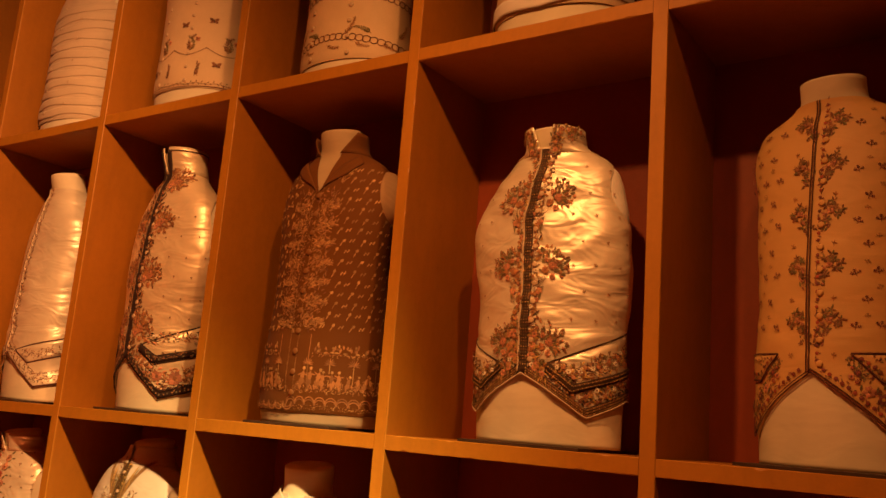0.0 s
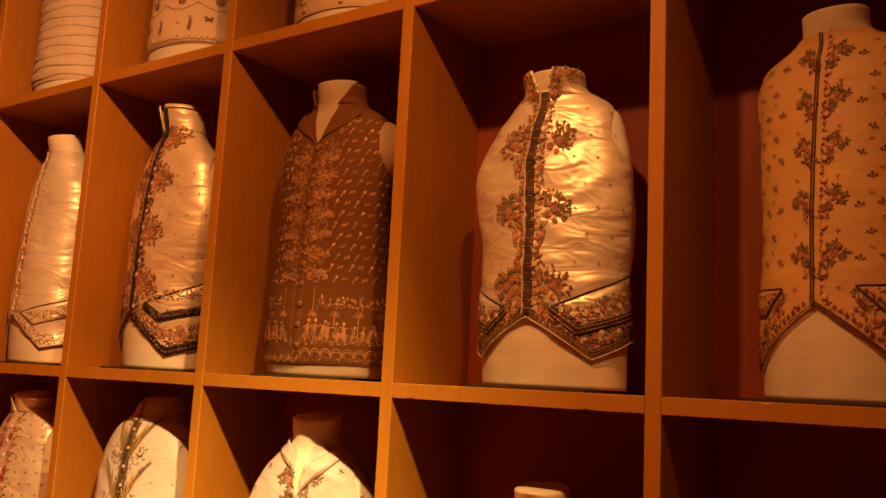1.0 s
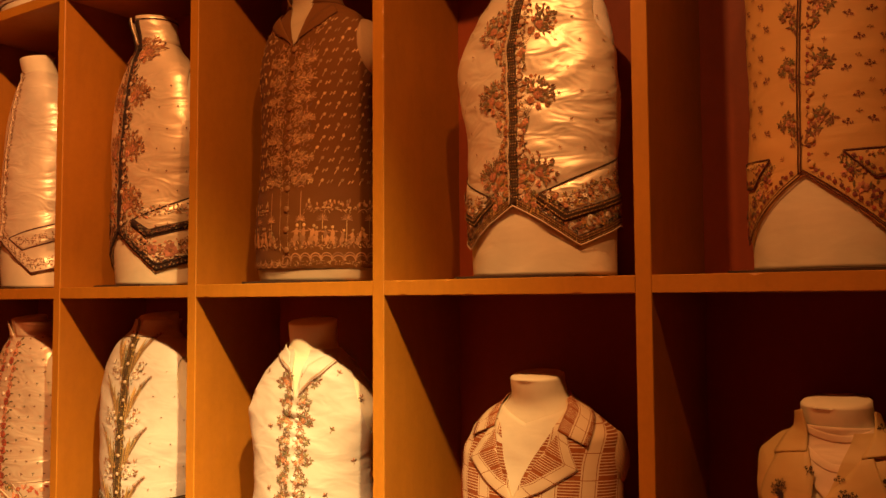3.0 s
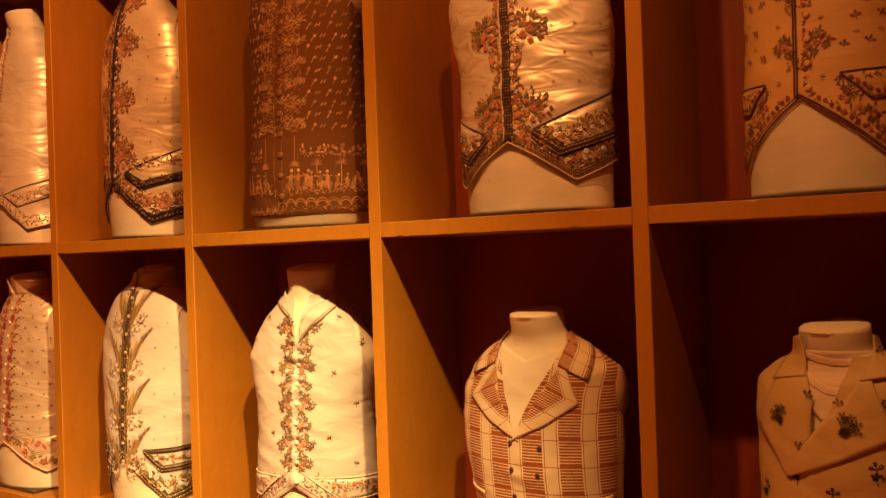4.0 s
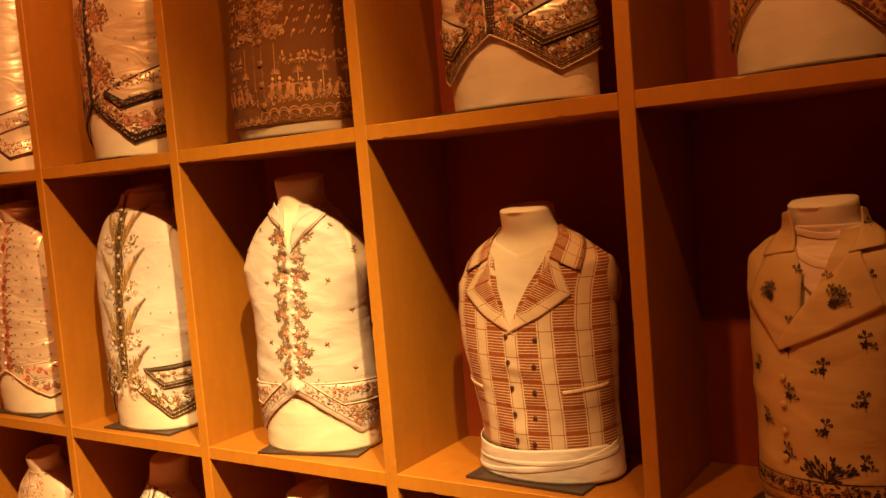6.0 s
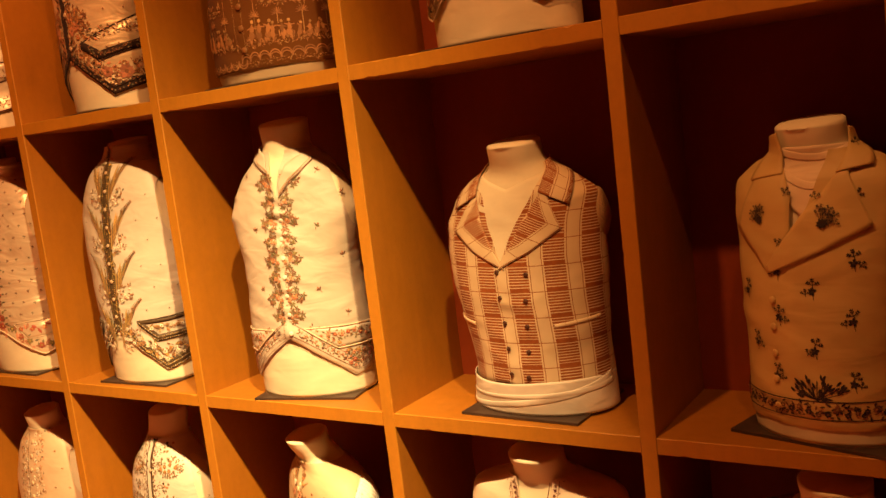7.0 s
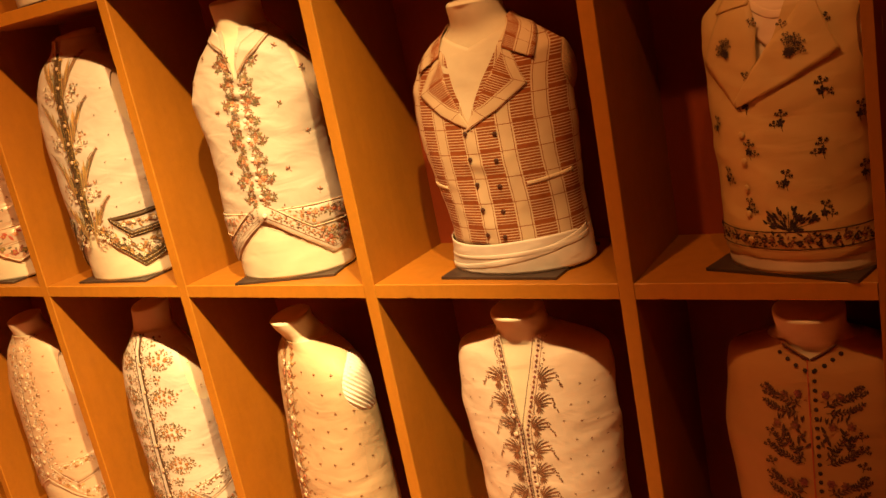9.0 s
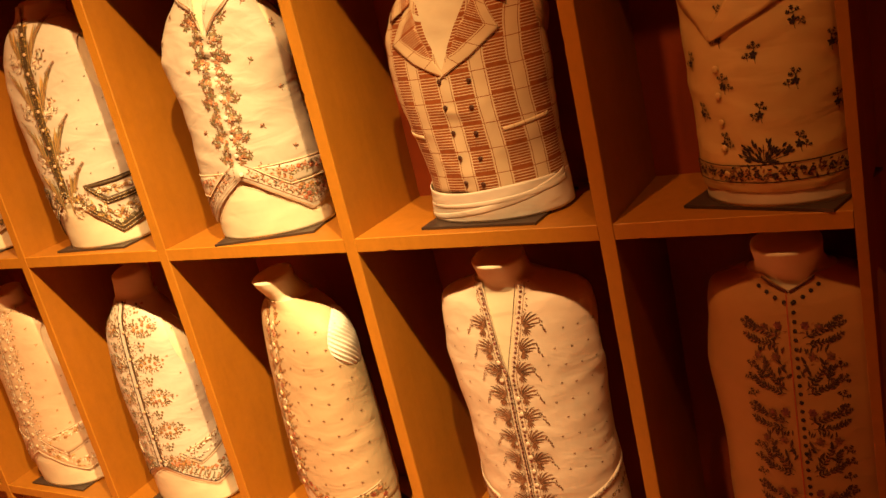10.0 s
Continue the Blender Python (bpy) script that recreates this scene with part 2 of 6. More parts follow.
def bright_edge(x0, x1, z0, z1, y0, y1, rnd):
    """A strip added on a board's front edge to carry its brighter look, its arrises a little uneven and chipped here
    and there.
    """
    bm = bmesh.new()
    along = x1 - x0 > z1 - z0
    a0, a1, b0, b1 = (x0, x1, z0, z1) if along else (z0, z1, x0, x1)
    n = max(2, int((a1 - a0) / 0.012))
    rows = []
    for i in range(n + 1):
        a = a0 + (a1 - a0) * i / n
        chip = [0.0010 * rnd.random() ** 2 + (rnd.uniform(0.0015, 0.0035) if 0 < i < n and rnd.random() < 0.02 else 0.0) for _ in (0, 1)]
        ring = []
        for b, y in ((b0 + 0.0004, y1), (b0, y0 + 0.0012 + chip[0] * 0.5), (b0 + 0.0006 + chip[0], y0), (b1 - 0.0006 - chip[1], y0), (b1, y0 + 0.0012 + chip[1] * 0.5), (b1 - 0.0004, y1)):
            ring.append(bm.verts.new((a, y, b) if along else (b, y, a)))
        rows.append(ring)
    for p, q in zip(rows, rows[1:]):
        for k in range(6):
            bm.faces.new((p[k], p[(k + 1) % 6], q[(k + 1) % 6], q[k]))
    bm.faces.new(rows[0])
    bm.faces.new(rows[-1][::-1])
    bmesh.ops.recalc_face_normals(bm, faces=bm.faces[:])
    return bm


def shelving():
    rnd = random.Random(5)
    unit = empty("display_shelving", (0, 0, 0), "ochre painted pigeonhole display shelving full of waistcoats on forms", "shelving")
    top = SHELVES[-1] + TH
    for x in COLS:
        board = part("upright", box(x - TV, x, 0.0022, DEPTH, 0.0, top, 0.0006), M_BOARD, unit)
        part("bright_edge", bright_edge(x - TV - 0.0003, x + 0.0003, 0.0, top, -0.002, 0.0021, rnd), M_BRIGHT_EDGE, board)
    part("end_panel", box(X_END, X_END + 0.018, 0.0, DEPTH, 0.0, top, 0.0012), M_BOARD, unit)
    rights = [c - TV for c in COLS[1:]] + [X_END]
    for left, right in zip(COLS, rights):
        for z in SHELVES:
            board = part("shelf", box(left + 0.0006, right - 0.0006, 0.0028, DEPTH, z, z + TH, 0.0006), M_BOARD, unit)
            part("bright_edge", bright_edge(left + 0.0008, right - 0.0008, z - 0.0003, z + TH + 0.0003, -0.0012, 0.0027, rnd), M_BRIGHT_EDGE, board)
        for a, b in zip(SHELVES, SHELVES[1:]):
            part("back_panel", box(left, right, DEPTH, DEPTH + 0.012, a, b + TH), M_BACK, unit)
    part("plinth", box(COLS[0] - TV, X_END + 0.018, 0.03, DEPTH, 0.0, SHELVES[0]), M_BOARD, unit)


shelving()

# ---- dress forms and what they wear ----
# depth of the torso by height, for a form 0.70 high
DEPTHS = [(0.0, 0.102), (0.1, 0.110), (0.2, 0.108), (0.3, 0.105), (0.4, 0.098), (0.45, 0.093), (0.5, 0.087), (0.55, 0.080), (0.6, 0.070), (0.65, 0.058), (0.7, 0.054)]
# height, half width, sideways shift of the dressed torso, for a form 0.66 high
COMMON = [(0.0, 0.157, 0), (0.06, 0.160, 0), (0.12, 0.156, 0), (0.19, 0.151, 0), (0.25, 0.151, 0), (0.31, 0.157, 0), (0.38, 0.170, 0), (0.43, 0.174, 0),
          (0.48, 0.163, 0), (0.52, 0.149, 0), (0.555, 0.130, 0), (0.578, 0.110, 0), (0.596, 0.090, 0)]


def smoothstep(a, b, x):
    t = np.clip((x - a) / (b - a), 0, 1)
    return t * t * (3 - 2 * t)


class Body:
    """The skin of a form, or of a garment over it: a sheet of arc length u (0 at the centre front, to the wearer's left positive) and height z."""

    def __init__(self, form, over=0.0, folds=0.0, seed=0, pucker=0.0):
        h = form["h"]
        self.h, self.k = h, h / 0.66
        rows = form["rows"] or [(z * self.k, w * form["wide"], c) for z, w, c in COMMON]
        neck = form["neck"]
        rows = np.array(rows + [(neck - 0.004, 0.066, 0.0), (neck + 0.010, 0.060, 0.0), (h, form["throat"], 0.0)])
        n = 181
        self.zs = np.linspace(0, h * 0.999, 160)
        th = np.linspace(-np.pi, np.pi, n)
        depth = np.array(DEPTHS) * np.array([h / 0.70, 1.0])
        a = np.interp(self.zs, rows[:, 0], rows[:, 1])
        shift = np.interp(self.zs, rows[:, 0], rows[:, 2])
        b = np.interp(self.zs, depth[:, 0], depth[:, 1]) * form["deep"]
        stem = smoothstep(neck - 0.05, neck, self.zs)
        b = b * (1 - stem) + np.minimum(b, 0.055) * stem
        f = form["nod"] * smoothstep(neck - 0.03, h, self.zs)
        ker = np.array([1, 2, 3, 4, 3, 2, 1.0]) / 16
        a, b, shift = (np.convolve(np.pad(p, 3, mode="edge"), ker, "valid") for p in (a, b, shift))
        a, b = a + over - 0.004, b + over - 0.004
        e = 2 / 2.08
        s, c = np.sin(th), np.cos(th)
        x = np.sign(s) * np.abs(s) ** e
        y = -np.sign(c) * np.abs(c) ** e
        P = np.zeros((len(self.zs), n, 3))
        P[..., 0] = a[:, None] * x + shift[:, None]
        P[..., 1] = b[:, None] * y - f[:, None]
        P[..., 2] = self.zs[:, None]
        if folds or pucker:
            d = np.zeros((len(self.zs), n))
            for i, z in enumerate(self.zs):
                for j in range(n):
                    q = P[i, j]
                    # broad soft swells, slanting pulls, and short creases that run out from the buttoned edge
                    w = noise.noise((q[0] * 9 + seed * 3.3, q[1] * 9, z * 11))
                    pull = 1 - 2 * abs(noise.noise((q[0] * 4 + seed * 7.7, q[1] * 4, z * 17 - abs(q[0]) * 9)))
                    fine = noise.noise((q[0] * 22 + seed, q[1] * 22 + 3, z * 46))
                    near = math.exp(-abs(q[0] - shift[i]) / 0.045) if q[1] < 0 else 0.0
                    crease = 1 - 2 * abs(noise.noise((q[0] * 7 + seed * 1.9, 0.3, z * 24 + q[0] * 6)))
                    d[i, j] = folds * (w + 0.55 * pull + 0.22 * fine) + pucker * near * crease
            taper = smoothstep(0.0, 0.02, self.zs)[:, None]
            nrm = np.stack([x / 1.0, y, 0 * x], -1)
            nrm /= np.linalg.norm(nrm, axis=1)[:, None]
            P += (d * taper)[..., None] * nrm[None]
        self.P = P
        arc = np.concatenate([np.zeros((len(self.zs), 1)), np.cumsum(np.linalg.norm(np.diff(P, axis=1), axis=2), axis=1)], 1)
        self.arc = arc - arc[:, n // 2][:, None]

    def half(self, z):
        """Arc length from the centre front to the centre back at a height."""
        return float(np.interp(z, self.zs, self.arc[:, -1]))

    def at(self, u, z, off=0.0):
        z = min(max(z, self.zs[0]), self.zs[-1])
        i = min(int(np.searchsorted(self.zs, z)), len(self.zs) - 1)
        i = max(i, 1)
        t = (z - self.zs[i - 1]) / (self.zs[i] - self.zs[i - 1])
        out = []
        for r in (i - 1, i):
            row, arc = self.P[r], self.arc[r]
            out.append([np.interp(u, arc, row[:, k]) for k in range(3)])
        p = np.array(out[0]) * (1 - t) + np.array(out[1]) * t
        if off:
            p = p + self.normal(u, z) * off
        return Vector(p)

    def normal(self, u, z):
        d = 0.006
        i = int(np.clip(np.searchsorted(self.zs, z), 2, len(self.zs) - 3))
        row, arc = self.P[i], self.arc[i]
        q = [np.array([np.interp(u + s, arc, row[:, k]) for k in range(3)]) for s in (-d, d)]
        up = np.array([np.interp(u, self.arc[i + 2], self.P[i + 2][:, k]) - np.interp(u, self.arc[i - 2], self.P[i - 2][:, k]) for k in range(3)])
        n = np.cross(q[1] - q[0], up)
        return n / max(np.linalg.norm(n), 1e-9)


def form_mesh(body, tilt_top=0.0):
    bm = bmesh.new()
    n, rings = 56, 64
    zs = np.concatenate([np.linspace(0, 0.03, 5), np.linspace(0.04, body.h, rings - 5)])
    grid = []
    for z in zs:
        L = body.half(z)
        grid.append([bm.verts.new(body.at(-L + 2 * L * j / n, z)) for j in range(n)])
    for a, b in zip(grid, grid[1:]):
        for j in range(n):
            bm.faces.new((a[j], a[(j + 1) % n], b[(j + 1) % n], b[j]))
    top = grid[-1]
    mid = sum((v.co for v in top), Vector()) / n
    for v in top:
        v.co.z += tilt_top * (v.co.y - mid.y)
    inner = top
    for k, rise in ((0.93, 0.003), (0.6, 0.005)):
        ring = [bm.verts.new(mid + (v.co - mid) * k + Vector((0, 0, rise))) for v in top]
        for j in range(n):
            bm.faces.new((inner[j], inner[(j + 1) % n], ring[(j + 1) % n], ring[j]))
        inner = ring
    bm.faces.new(inner)
    bm.faces.new(grid[0][::-1])
    return bm


# ---- garment kit ----
class Garment:
    """A waistcoat over a form: sheets, bands, buttons and needlework laid out on the body's own surface."""

    def __init__(self, thing, form, folds=0.0015, seed=1, over=0.004, pucker=0.0, peak=0.13, point=0.06, point_u=0.15, side=0.11,
                 straight=None, vdepth=0.0, vwide=0.03, vpow=0.8, spread=0.0,
                 arm=(0.46, 0.088, 0.074, 0.475)):
        self.thing, self.k, self.h = thing, form["h"] / 0.66, form["h"]
        self.body = Body(form, over, folds, seed, pucker)
        self.rnd = random.Random(seed)
        self.bms = {}
        self.lift = 0.0  # how far needlework stands off, over borders and flaps
        self.neck = form["neck"]
        self.peak, self.point, self.point_u, self.side = peak, point, point_u, side  # the hem: centre, points, sides
        self.straight = straight
        self.vdepth, self.vwide, self.vpow, self.spread = vdepth, vwide, vpow, spread
        self.arm = arm  # the armhole: where round the body, how wide, how high

    # outlines
    def hem(self, u):
        a = abs(u)
        if self.straight is not None:
            return self.straight
        if a < self.point_u:
            t = a / self.point_u
            return self.peak + (self.point - self.peak) * (0.8 * t + 0.2 * t * t)
        return self.point + (self.side - self.point) * min(1.0, (a - self.point_u) / 0.10)

    def edge(self, z):
        """How far the front edges stand off the centre at a height: the neck's opening and the flare of the skirts."""
        v0 = self.neck - self.vdepth
        w = self.vwide * max(0.0, (z - v0) / max(self.vdepth, 1e-6)) ** self.vpow if self.vdepth else 0.0
        return w + self.spread * max(0.0, 1 - z / 0.16)

    def sheet(self, bm, side, lap, cols=44, rows=88, back=False, off=0.0):
        b = self.body
        uv = bm.loops.layers.uv.new("cloth")
        fc, rf, rz, zc = self.arm
        zc, rz = zc * self.k, rz * self.k
        grid, info = [], {}
        for i in range(rows + 1):
            line = []
            for j in range(cols + 1):
                t = j / cols
                if back:
                    f = 0.492 + 1.016 * t
                    uh = (f if f <= 1 else f - 2) * b.half(0.1)
                    z0 = self.hem(0.3)
                else:
                    uh = lap + t * (0.5 * b.half(0.1) - lap)
                    z0 = self.hem(uh)
                z = z0 + (self.neck - z0) * i / rows
                if back:
                    u = f * b.half(z) if f <= 1 else (f - 2) * b.half(z)
                    ff = f
                else:
                    e = max(lap, self.edge(z)) if self.edge(z) > 0 else lap
                    u = side * (e + t * (0.5 * b.half(z) - e))
                    ff = abs(u) / b.half(z)
                a = abs(ff - fc) if ff < 1 else abs(ff - 2 + fc)
                q = (a / rf) ** 2 + ((z - zc) / rz) ** 2
                inside = q < 1
                if inside and q > 0.15:
                    s = 1 / math.sqrt(q)
                    z2 = zc + (z - zc) * s
                    ff2 = fc + (ff - fc) * s if ff < 1 else 2 - fc + (ff - 2 + fc) * s
                    u2 = side * ff2 * b.half(z2) if not back else (ff2 if ff2 <= 1 else ff2 - 2) * b.half(z2)
                    u, z = u2, z2
                v = bm.verts.new(b.at(u, z, off - (0.0022 if i == 0 else 0.0008 if i == 1 else 0.0)))
                info[v] = (u, z, inside)
                line.append(v)
            grid.append(line)
        for r0, r1 in zip(grid, grid[1:]):
            for j in range(cols):
                quad = (r0[j], r0[j + 1], r1[j + 1], r1[j])
                if side < 0 and not back:
                    quad = quad[::-1]
                if all(info[v][2] for v in quad):
                    continue
                f = bm.faces.new(quad)
                for lp in f.loops:
                    lp[uv].uv = (info[lp.vert][0], info[lp.vert][1])
        bmesh.ops.delete(bm, geom=[v for v in bm.verts if not v.link_faces], context="VERTS")
        for e in bm.edges:
            e.smooth = not e.is_boundary

    def thicken(self, ob, thickness=0.0016):
        m = ob.modifiers.new("thickness", "SOLIDIFY")
        m.thickness, m.offset = thickness, -1.0
        return ob

    def cloth(self, mat, lap=0.010, back_mat=None, back_label=""):
        for side, name in ((1, "left_front"), (-1, "right_front")):
            bm = bmesh.new()
            self.sheet(bm, side, -lap if side > 0 else 0.0, off=0.0012 if side > 0 else 0.0)
            self.thicken(part(name, bm, mat, self.thing, smooth=True))
        bm = bmesh.new()
        self.sheet(bm, 1, 0.0, back=True, off=0.0009)
        self.thicken(part("back", bm, back_mat or mat, self.thing, back_label, smooth=True))

    def band(self, name, low, high, mat, off=0.003, n=40, m=3, thick=0.001, label="", parent=None, along=None):
        """A strip of cloth between two lines of (u, z) points."""
        bm = bmesh.new()
        uv = bm.loops.layers.uv.new("cloth")

        def line(pts, t):
            s = t * (len(pts) - 1)
            i = min(int(s), len(pts) - 2)
            return [pts[i][c] + (pts[i + 1][c] - pts[i][c]) * (s - i) for c in (0, 1)]

        grid = []
        for i in range(n + 1):
            a, c = line(low, i / n), line(high, i / n)
            row = []
            for j in range(m + 1):
                u, z = (a[q] + (c[q] - a[q]) * j / m for q in (0, 1))
                bulge = 0.0006 * math.sin(math.pi * j / m)
                v = bm.verts.new(self.body.at(u, z, off + bulge))
                row.append((v, (u, z) if along is None else (along - math.hypot(c[0] - u, c[1] - z), i / n * 0.22)))
            grid.append(row)
        for r0, r1 in zip(grid, grid[1:]):
            for j in range(m):
                four = (r0[j], r1[j], r1[j + 1], r0[j + 1])
                f = bm.faces.new([q[0] for q in four])
                for lp, q in zip(f.loops, four):
                    lp[uv].uv = q[1]
        bm.normal_update()
        mid = bm.faces[:][len(bm.faces) // 2] if bm.faces else None
        out = self.body.normal(*[sum(p[q] for p in (low[len(low) // 2], high[len(high) // 2])) / 2 for q in (0, 1)])
        if mid and mid.normal.dot(Vector(out)) < 0:
            bmesh.ops.reverse_faces(bm, faces=bm.faces[:])
        ob = part(name, bm, mat, parent or self.thing, label, smooth=True)
        return self.thicken(ob, thick)

    def collar(self, mat, z0=0.600, z1=0.655, flare=0.004, gap=0.012, name="collar", trim=None):
        b, bm = self.body, bmesh.new()
        n, m = 60, 6
        uv = bm.loops.layers.uv.new("cloth")
        grid = []
        for i in range(n + 1):
            row = []
            for j in range(m + 1):
                z = (z0 + (z1 - z0) * j / m) * self.k
                L = b.half(z) - 0.0001
                g = gap * (0.6 + 0.8 * j / m)
                u = g + (2 * L - 2 * g) * i / n
                u = u if u <= L else u - 2 * L
                lift = max(0.0, z - b.zs[-1])
                row.append((bm.verts.new(b.at(u, z, 0.003 + flare * j / m) + Vector((0, 0, lift))), (u, z)))
            grid.append(row)
        for r0, r1 in zip(grid, grid[1:]):
            for j in range(m):
                four = (r0[j], r1[j], r1[j + 1], r0[j + 1])
                f = bm.faces.new([q[0] for q in four])
                for lp, q in zip(f.loops, four):
                    lp[uv].uv = q[1]
        ob = self.thicken(part(name, bm, mat, self.thing, smooth=True), 0.003)
        if trim:
            for u0, u1 in ((gap * 1.4, b.half(z1 * self.k)), (-gap * 1.4, -b.half(z1 * self.k))):
                zt = z1 * self.k
                self.band("collar_trim", [(u0, zt - 0.012), (u1, zt - 0.012)], [(u0, zt + 0.001), (u1, zt + 0.001)], trim, 0.0052 + flare, 20, 2)
        return ob

    # needlework
    def place(self, u, z, off):
        b = self.body
        p = b.at(u, z)
        n = Vector(b.normal(u, z))
        e = b.at(u + 0.004, z) - b.at(u - 0.004, z)
        e = (e - n * e.dot(n)).normalized()
        return p + n * off, e, n.cross(e), n

    def bm(self, colour):
        if colour not in self.bms:
            self.bms[colour] = bmesh.new()
        return self.bms[colour]

    def leaf(self, colour, u, z, length, width, deg, off=0.0023):
        """A stitched leaf or petal from (u, z) outwards, with a raised middle."""
        bm = self.bm(colour)
        c, s = math.cos(radians(deg)), math.sin(radians(deg))
        p, e, g, n = self.place(u + c * length / 2, z + s * length / 2, off + self.lift)
        d, w = e * c + g * s, g * c - e * s
        a, t = bm.verts.new(p - d * length / 2), bm.verts.new(p + d * length / 2)
        l1, r1 = bm.verts.new(p - d * length * 0.12 + w * width / 2), bm.verts.new(p - d * length * 0.12 - w * width / 2)
        l2, r2 = bm.verts.new(p + d * length * 0.24 + w * width * 0.4), bm.verts.new(p + d * length * 0.24 - w * width * 0.4)
        m = bm.verts.new(p + n * min(0.0005, width * 0.12))
        ring = (a, r1, r2, t, l2, l1)
        for i in range(6):
            bm.faces.new((ring[i], ring[(i + 1) % 6], m))

    def dot(self, colour, u, z, r, off=0.0025):
        bm = self.bm(colour)
        p, e, g, n = self.place(u, z, off + self.lift)
        m = bm.verts.new(p + n * min(0.0006, r * 0.25))
        ring = [bm.verts.new(p + e * r * math.cos(a) + g * r * math.sin(a)) for a in [k * math.tau / 7 for k in range(7)]]
        for i in range(7):
            bm.faces.new((ring[i], ring[(i + 1) % 7], m))

    def stem(self, colour, pts, w=0.0016, off=0.0022):
        bm = self.bm(colour)
        rows = []
        for i, (u, z) in enumerate(pts):
            q = pts[min(i + 1, len(pts) - 1)], pts[max(i - 1, 0)]
            du, dz = q[0][0] - q[1][0], q[0][1] - q[1][1]
            L = math.hypot(du, dz) or 1
            p, e, g, n = self.place(u, z, off + self.lift)
            x = (g * du - e * dz) / L
            rows.append((bm.verts.new(p + x * w / 2), bm.verts.new(p - x * w / 2)))
        for (a, b2), (c, d) in zip(rows, rows[1:]):
            bm.faces.new((a, b2, d, c))

    def flower(self, petal, heart, u, z, r, n=6, turn=None):
        turn = self.rnd.uniform(0, 360) if turn is None else turn
        for k in range(n):
            a = turn + 360 * k / n + self.rnd.uniform(-8, 8)
            self.leaf(petal, u, z, r * self.rnd.uniform(0.85, 1.1), r * 0.7, a, 0.0026)
        self.dot(heart, u, z, r * 0.3, 0.0030)

    def spray(self, colour, u, z, length, deg, leaves=4, width=0.35, curl=0.0, leafy=0.36):
        """A stem with leaves on both sides."""
        pts, a = [(u, z)], deg
        for k in range(leaves + 1):
            step = length / (leaves + 1)
            u, z = u + step * math.cos(radians(a)), z + step * math.sin(radians(a))
            a += curl / (leaves + 1)
            pts.append((u, z))
            size = length * leafy * (1 - 0.45 * k / (leaves + 1))
            for s in (-1, 1):
                self.leaf(colour, u, z, size * self.rnd.uniform(0.8, 1.15), size * width, a + s * self.rnd.uniform(35, 60))
        self.leaf(colour, u, z, length * leafy * 0.8, length * leafy * 0.8 * width, a)
        self.stem(colour, pts, 0.0013)

    def sprig(self, colour, u, z, size, deg=None, tip=None):
        deg = self.rnd.uniform(50, 130) if deg is None else deg
        for a in (-55, 0, 50):
            self.leaf(colour, u, z, size * self.rnd.uniform(0.8, 1.1), size * 0.34, deg + a)
        self.leaf(colour, u, z, size * 0.8, size * 0.16, deg + 180)
        if tip:
            self.dot(tip, u + size * 0.7 * math.cos(radians(deg)), z + size * 0.7 * math.sin(radians(deg)), size * 0.25)

    def cluster(self, u, z, size, s, petals, leaves, n=36):
        """A nosegay: fine leafy tips reaching outwards, three blossoms, buds."""
        for k in range(n):
            a = 90 - s * self.rnd.uniform(-35, 135)
            d = size * self.rnd.uniform(0.15, 0.95) * (1.0 if math.sin(radians(a)) > -0.2 else 0.75)
            L = size * self.rnd.uniform(0.15, 0.29)
            self.leaf(leaves[k % len(leaves)], u + d * math.cos(radians(a)), z + d * math.sin(radians(a)), L, L * 0.42, a + self.rnd.uniform(-55, 55))
        for k in range(7):
            a = 90 - s * (-20 + 22 * k)
            self.stem(leaves[0], [(u, z), (u + 0.5 * size * math.cos(radians(a)), z + 0.5 * size * math.sin(radians(a))), (u + 0.95 * size * math.cos(radians(a + 6)), z + 0.95 * size * math.sin(radians(a + 6)))], 0.0009)
            d = size * self.rnd.uniform(0.75, 1.0)
            self.dot(petals[k % 2], u + d * math.cos(radians(a + 9)), z + d * math.sin(radians(a + 9)), size * 0.055)
        for (du, dz, r, c, m) in ((0.20, 0.06, 0.22, 0, 9), (-0.16, -0.16, 0.21, 2, 8), (0.18, -0.46, 0.17, 1, 7), (-0.10, 0.36, 0.14, 1, 6)):
            cu, cz = u + s * du * size, z + dz * size
            for k in range(m):
                a = 360 * k / m + self.rnd.uniform(-10, 10)
                self.leaf(petals[c], cu, cz, r * size * self.rnd.uniform(0.85, 1.1), r * size * 0.62, a, 0.0030)
            for k in range(5):
                self.leaf(petals[(c + 1) % 3], cu, cz, r * size * 0.5, r * size * 0.3, 72 * k + 20, 0.0033)
            self.dot("brown", cu, cz, r * size * 0.18, 0.0036)

    def rosette(self, u, z, size, s, petals, leaves):
        """A small spray: pointed leaves in three stars round two open blossoms."""
        for du, dz, n in ((0.50, 0.34, 8), (0.72, -0.20, 8), (0.05, -0.50, 7), (0.0, 0.45, 7), (0.42, 0.72, 5), (0.95, 0.12, 5)):
            cu, cz, turn = u + s * du * size, z + dz * size, self.rnd.uniform(0, 360)
            for k in range(n):
                L = size * self.rnd.uniform(0.24, 0.44)
                self.leaf(leaves[self.rnd.randrange(len(leaves))], cu, cz, L, L * 0.36, turn + 360 * k / n + self.rnd.uniform(-14, 14))
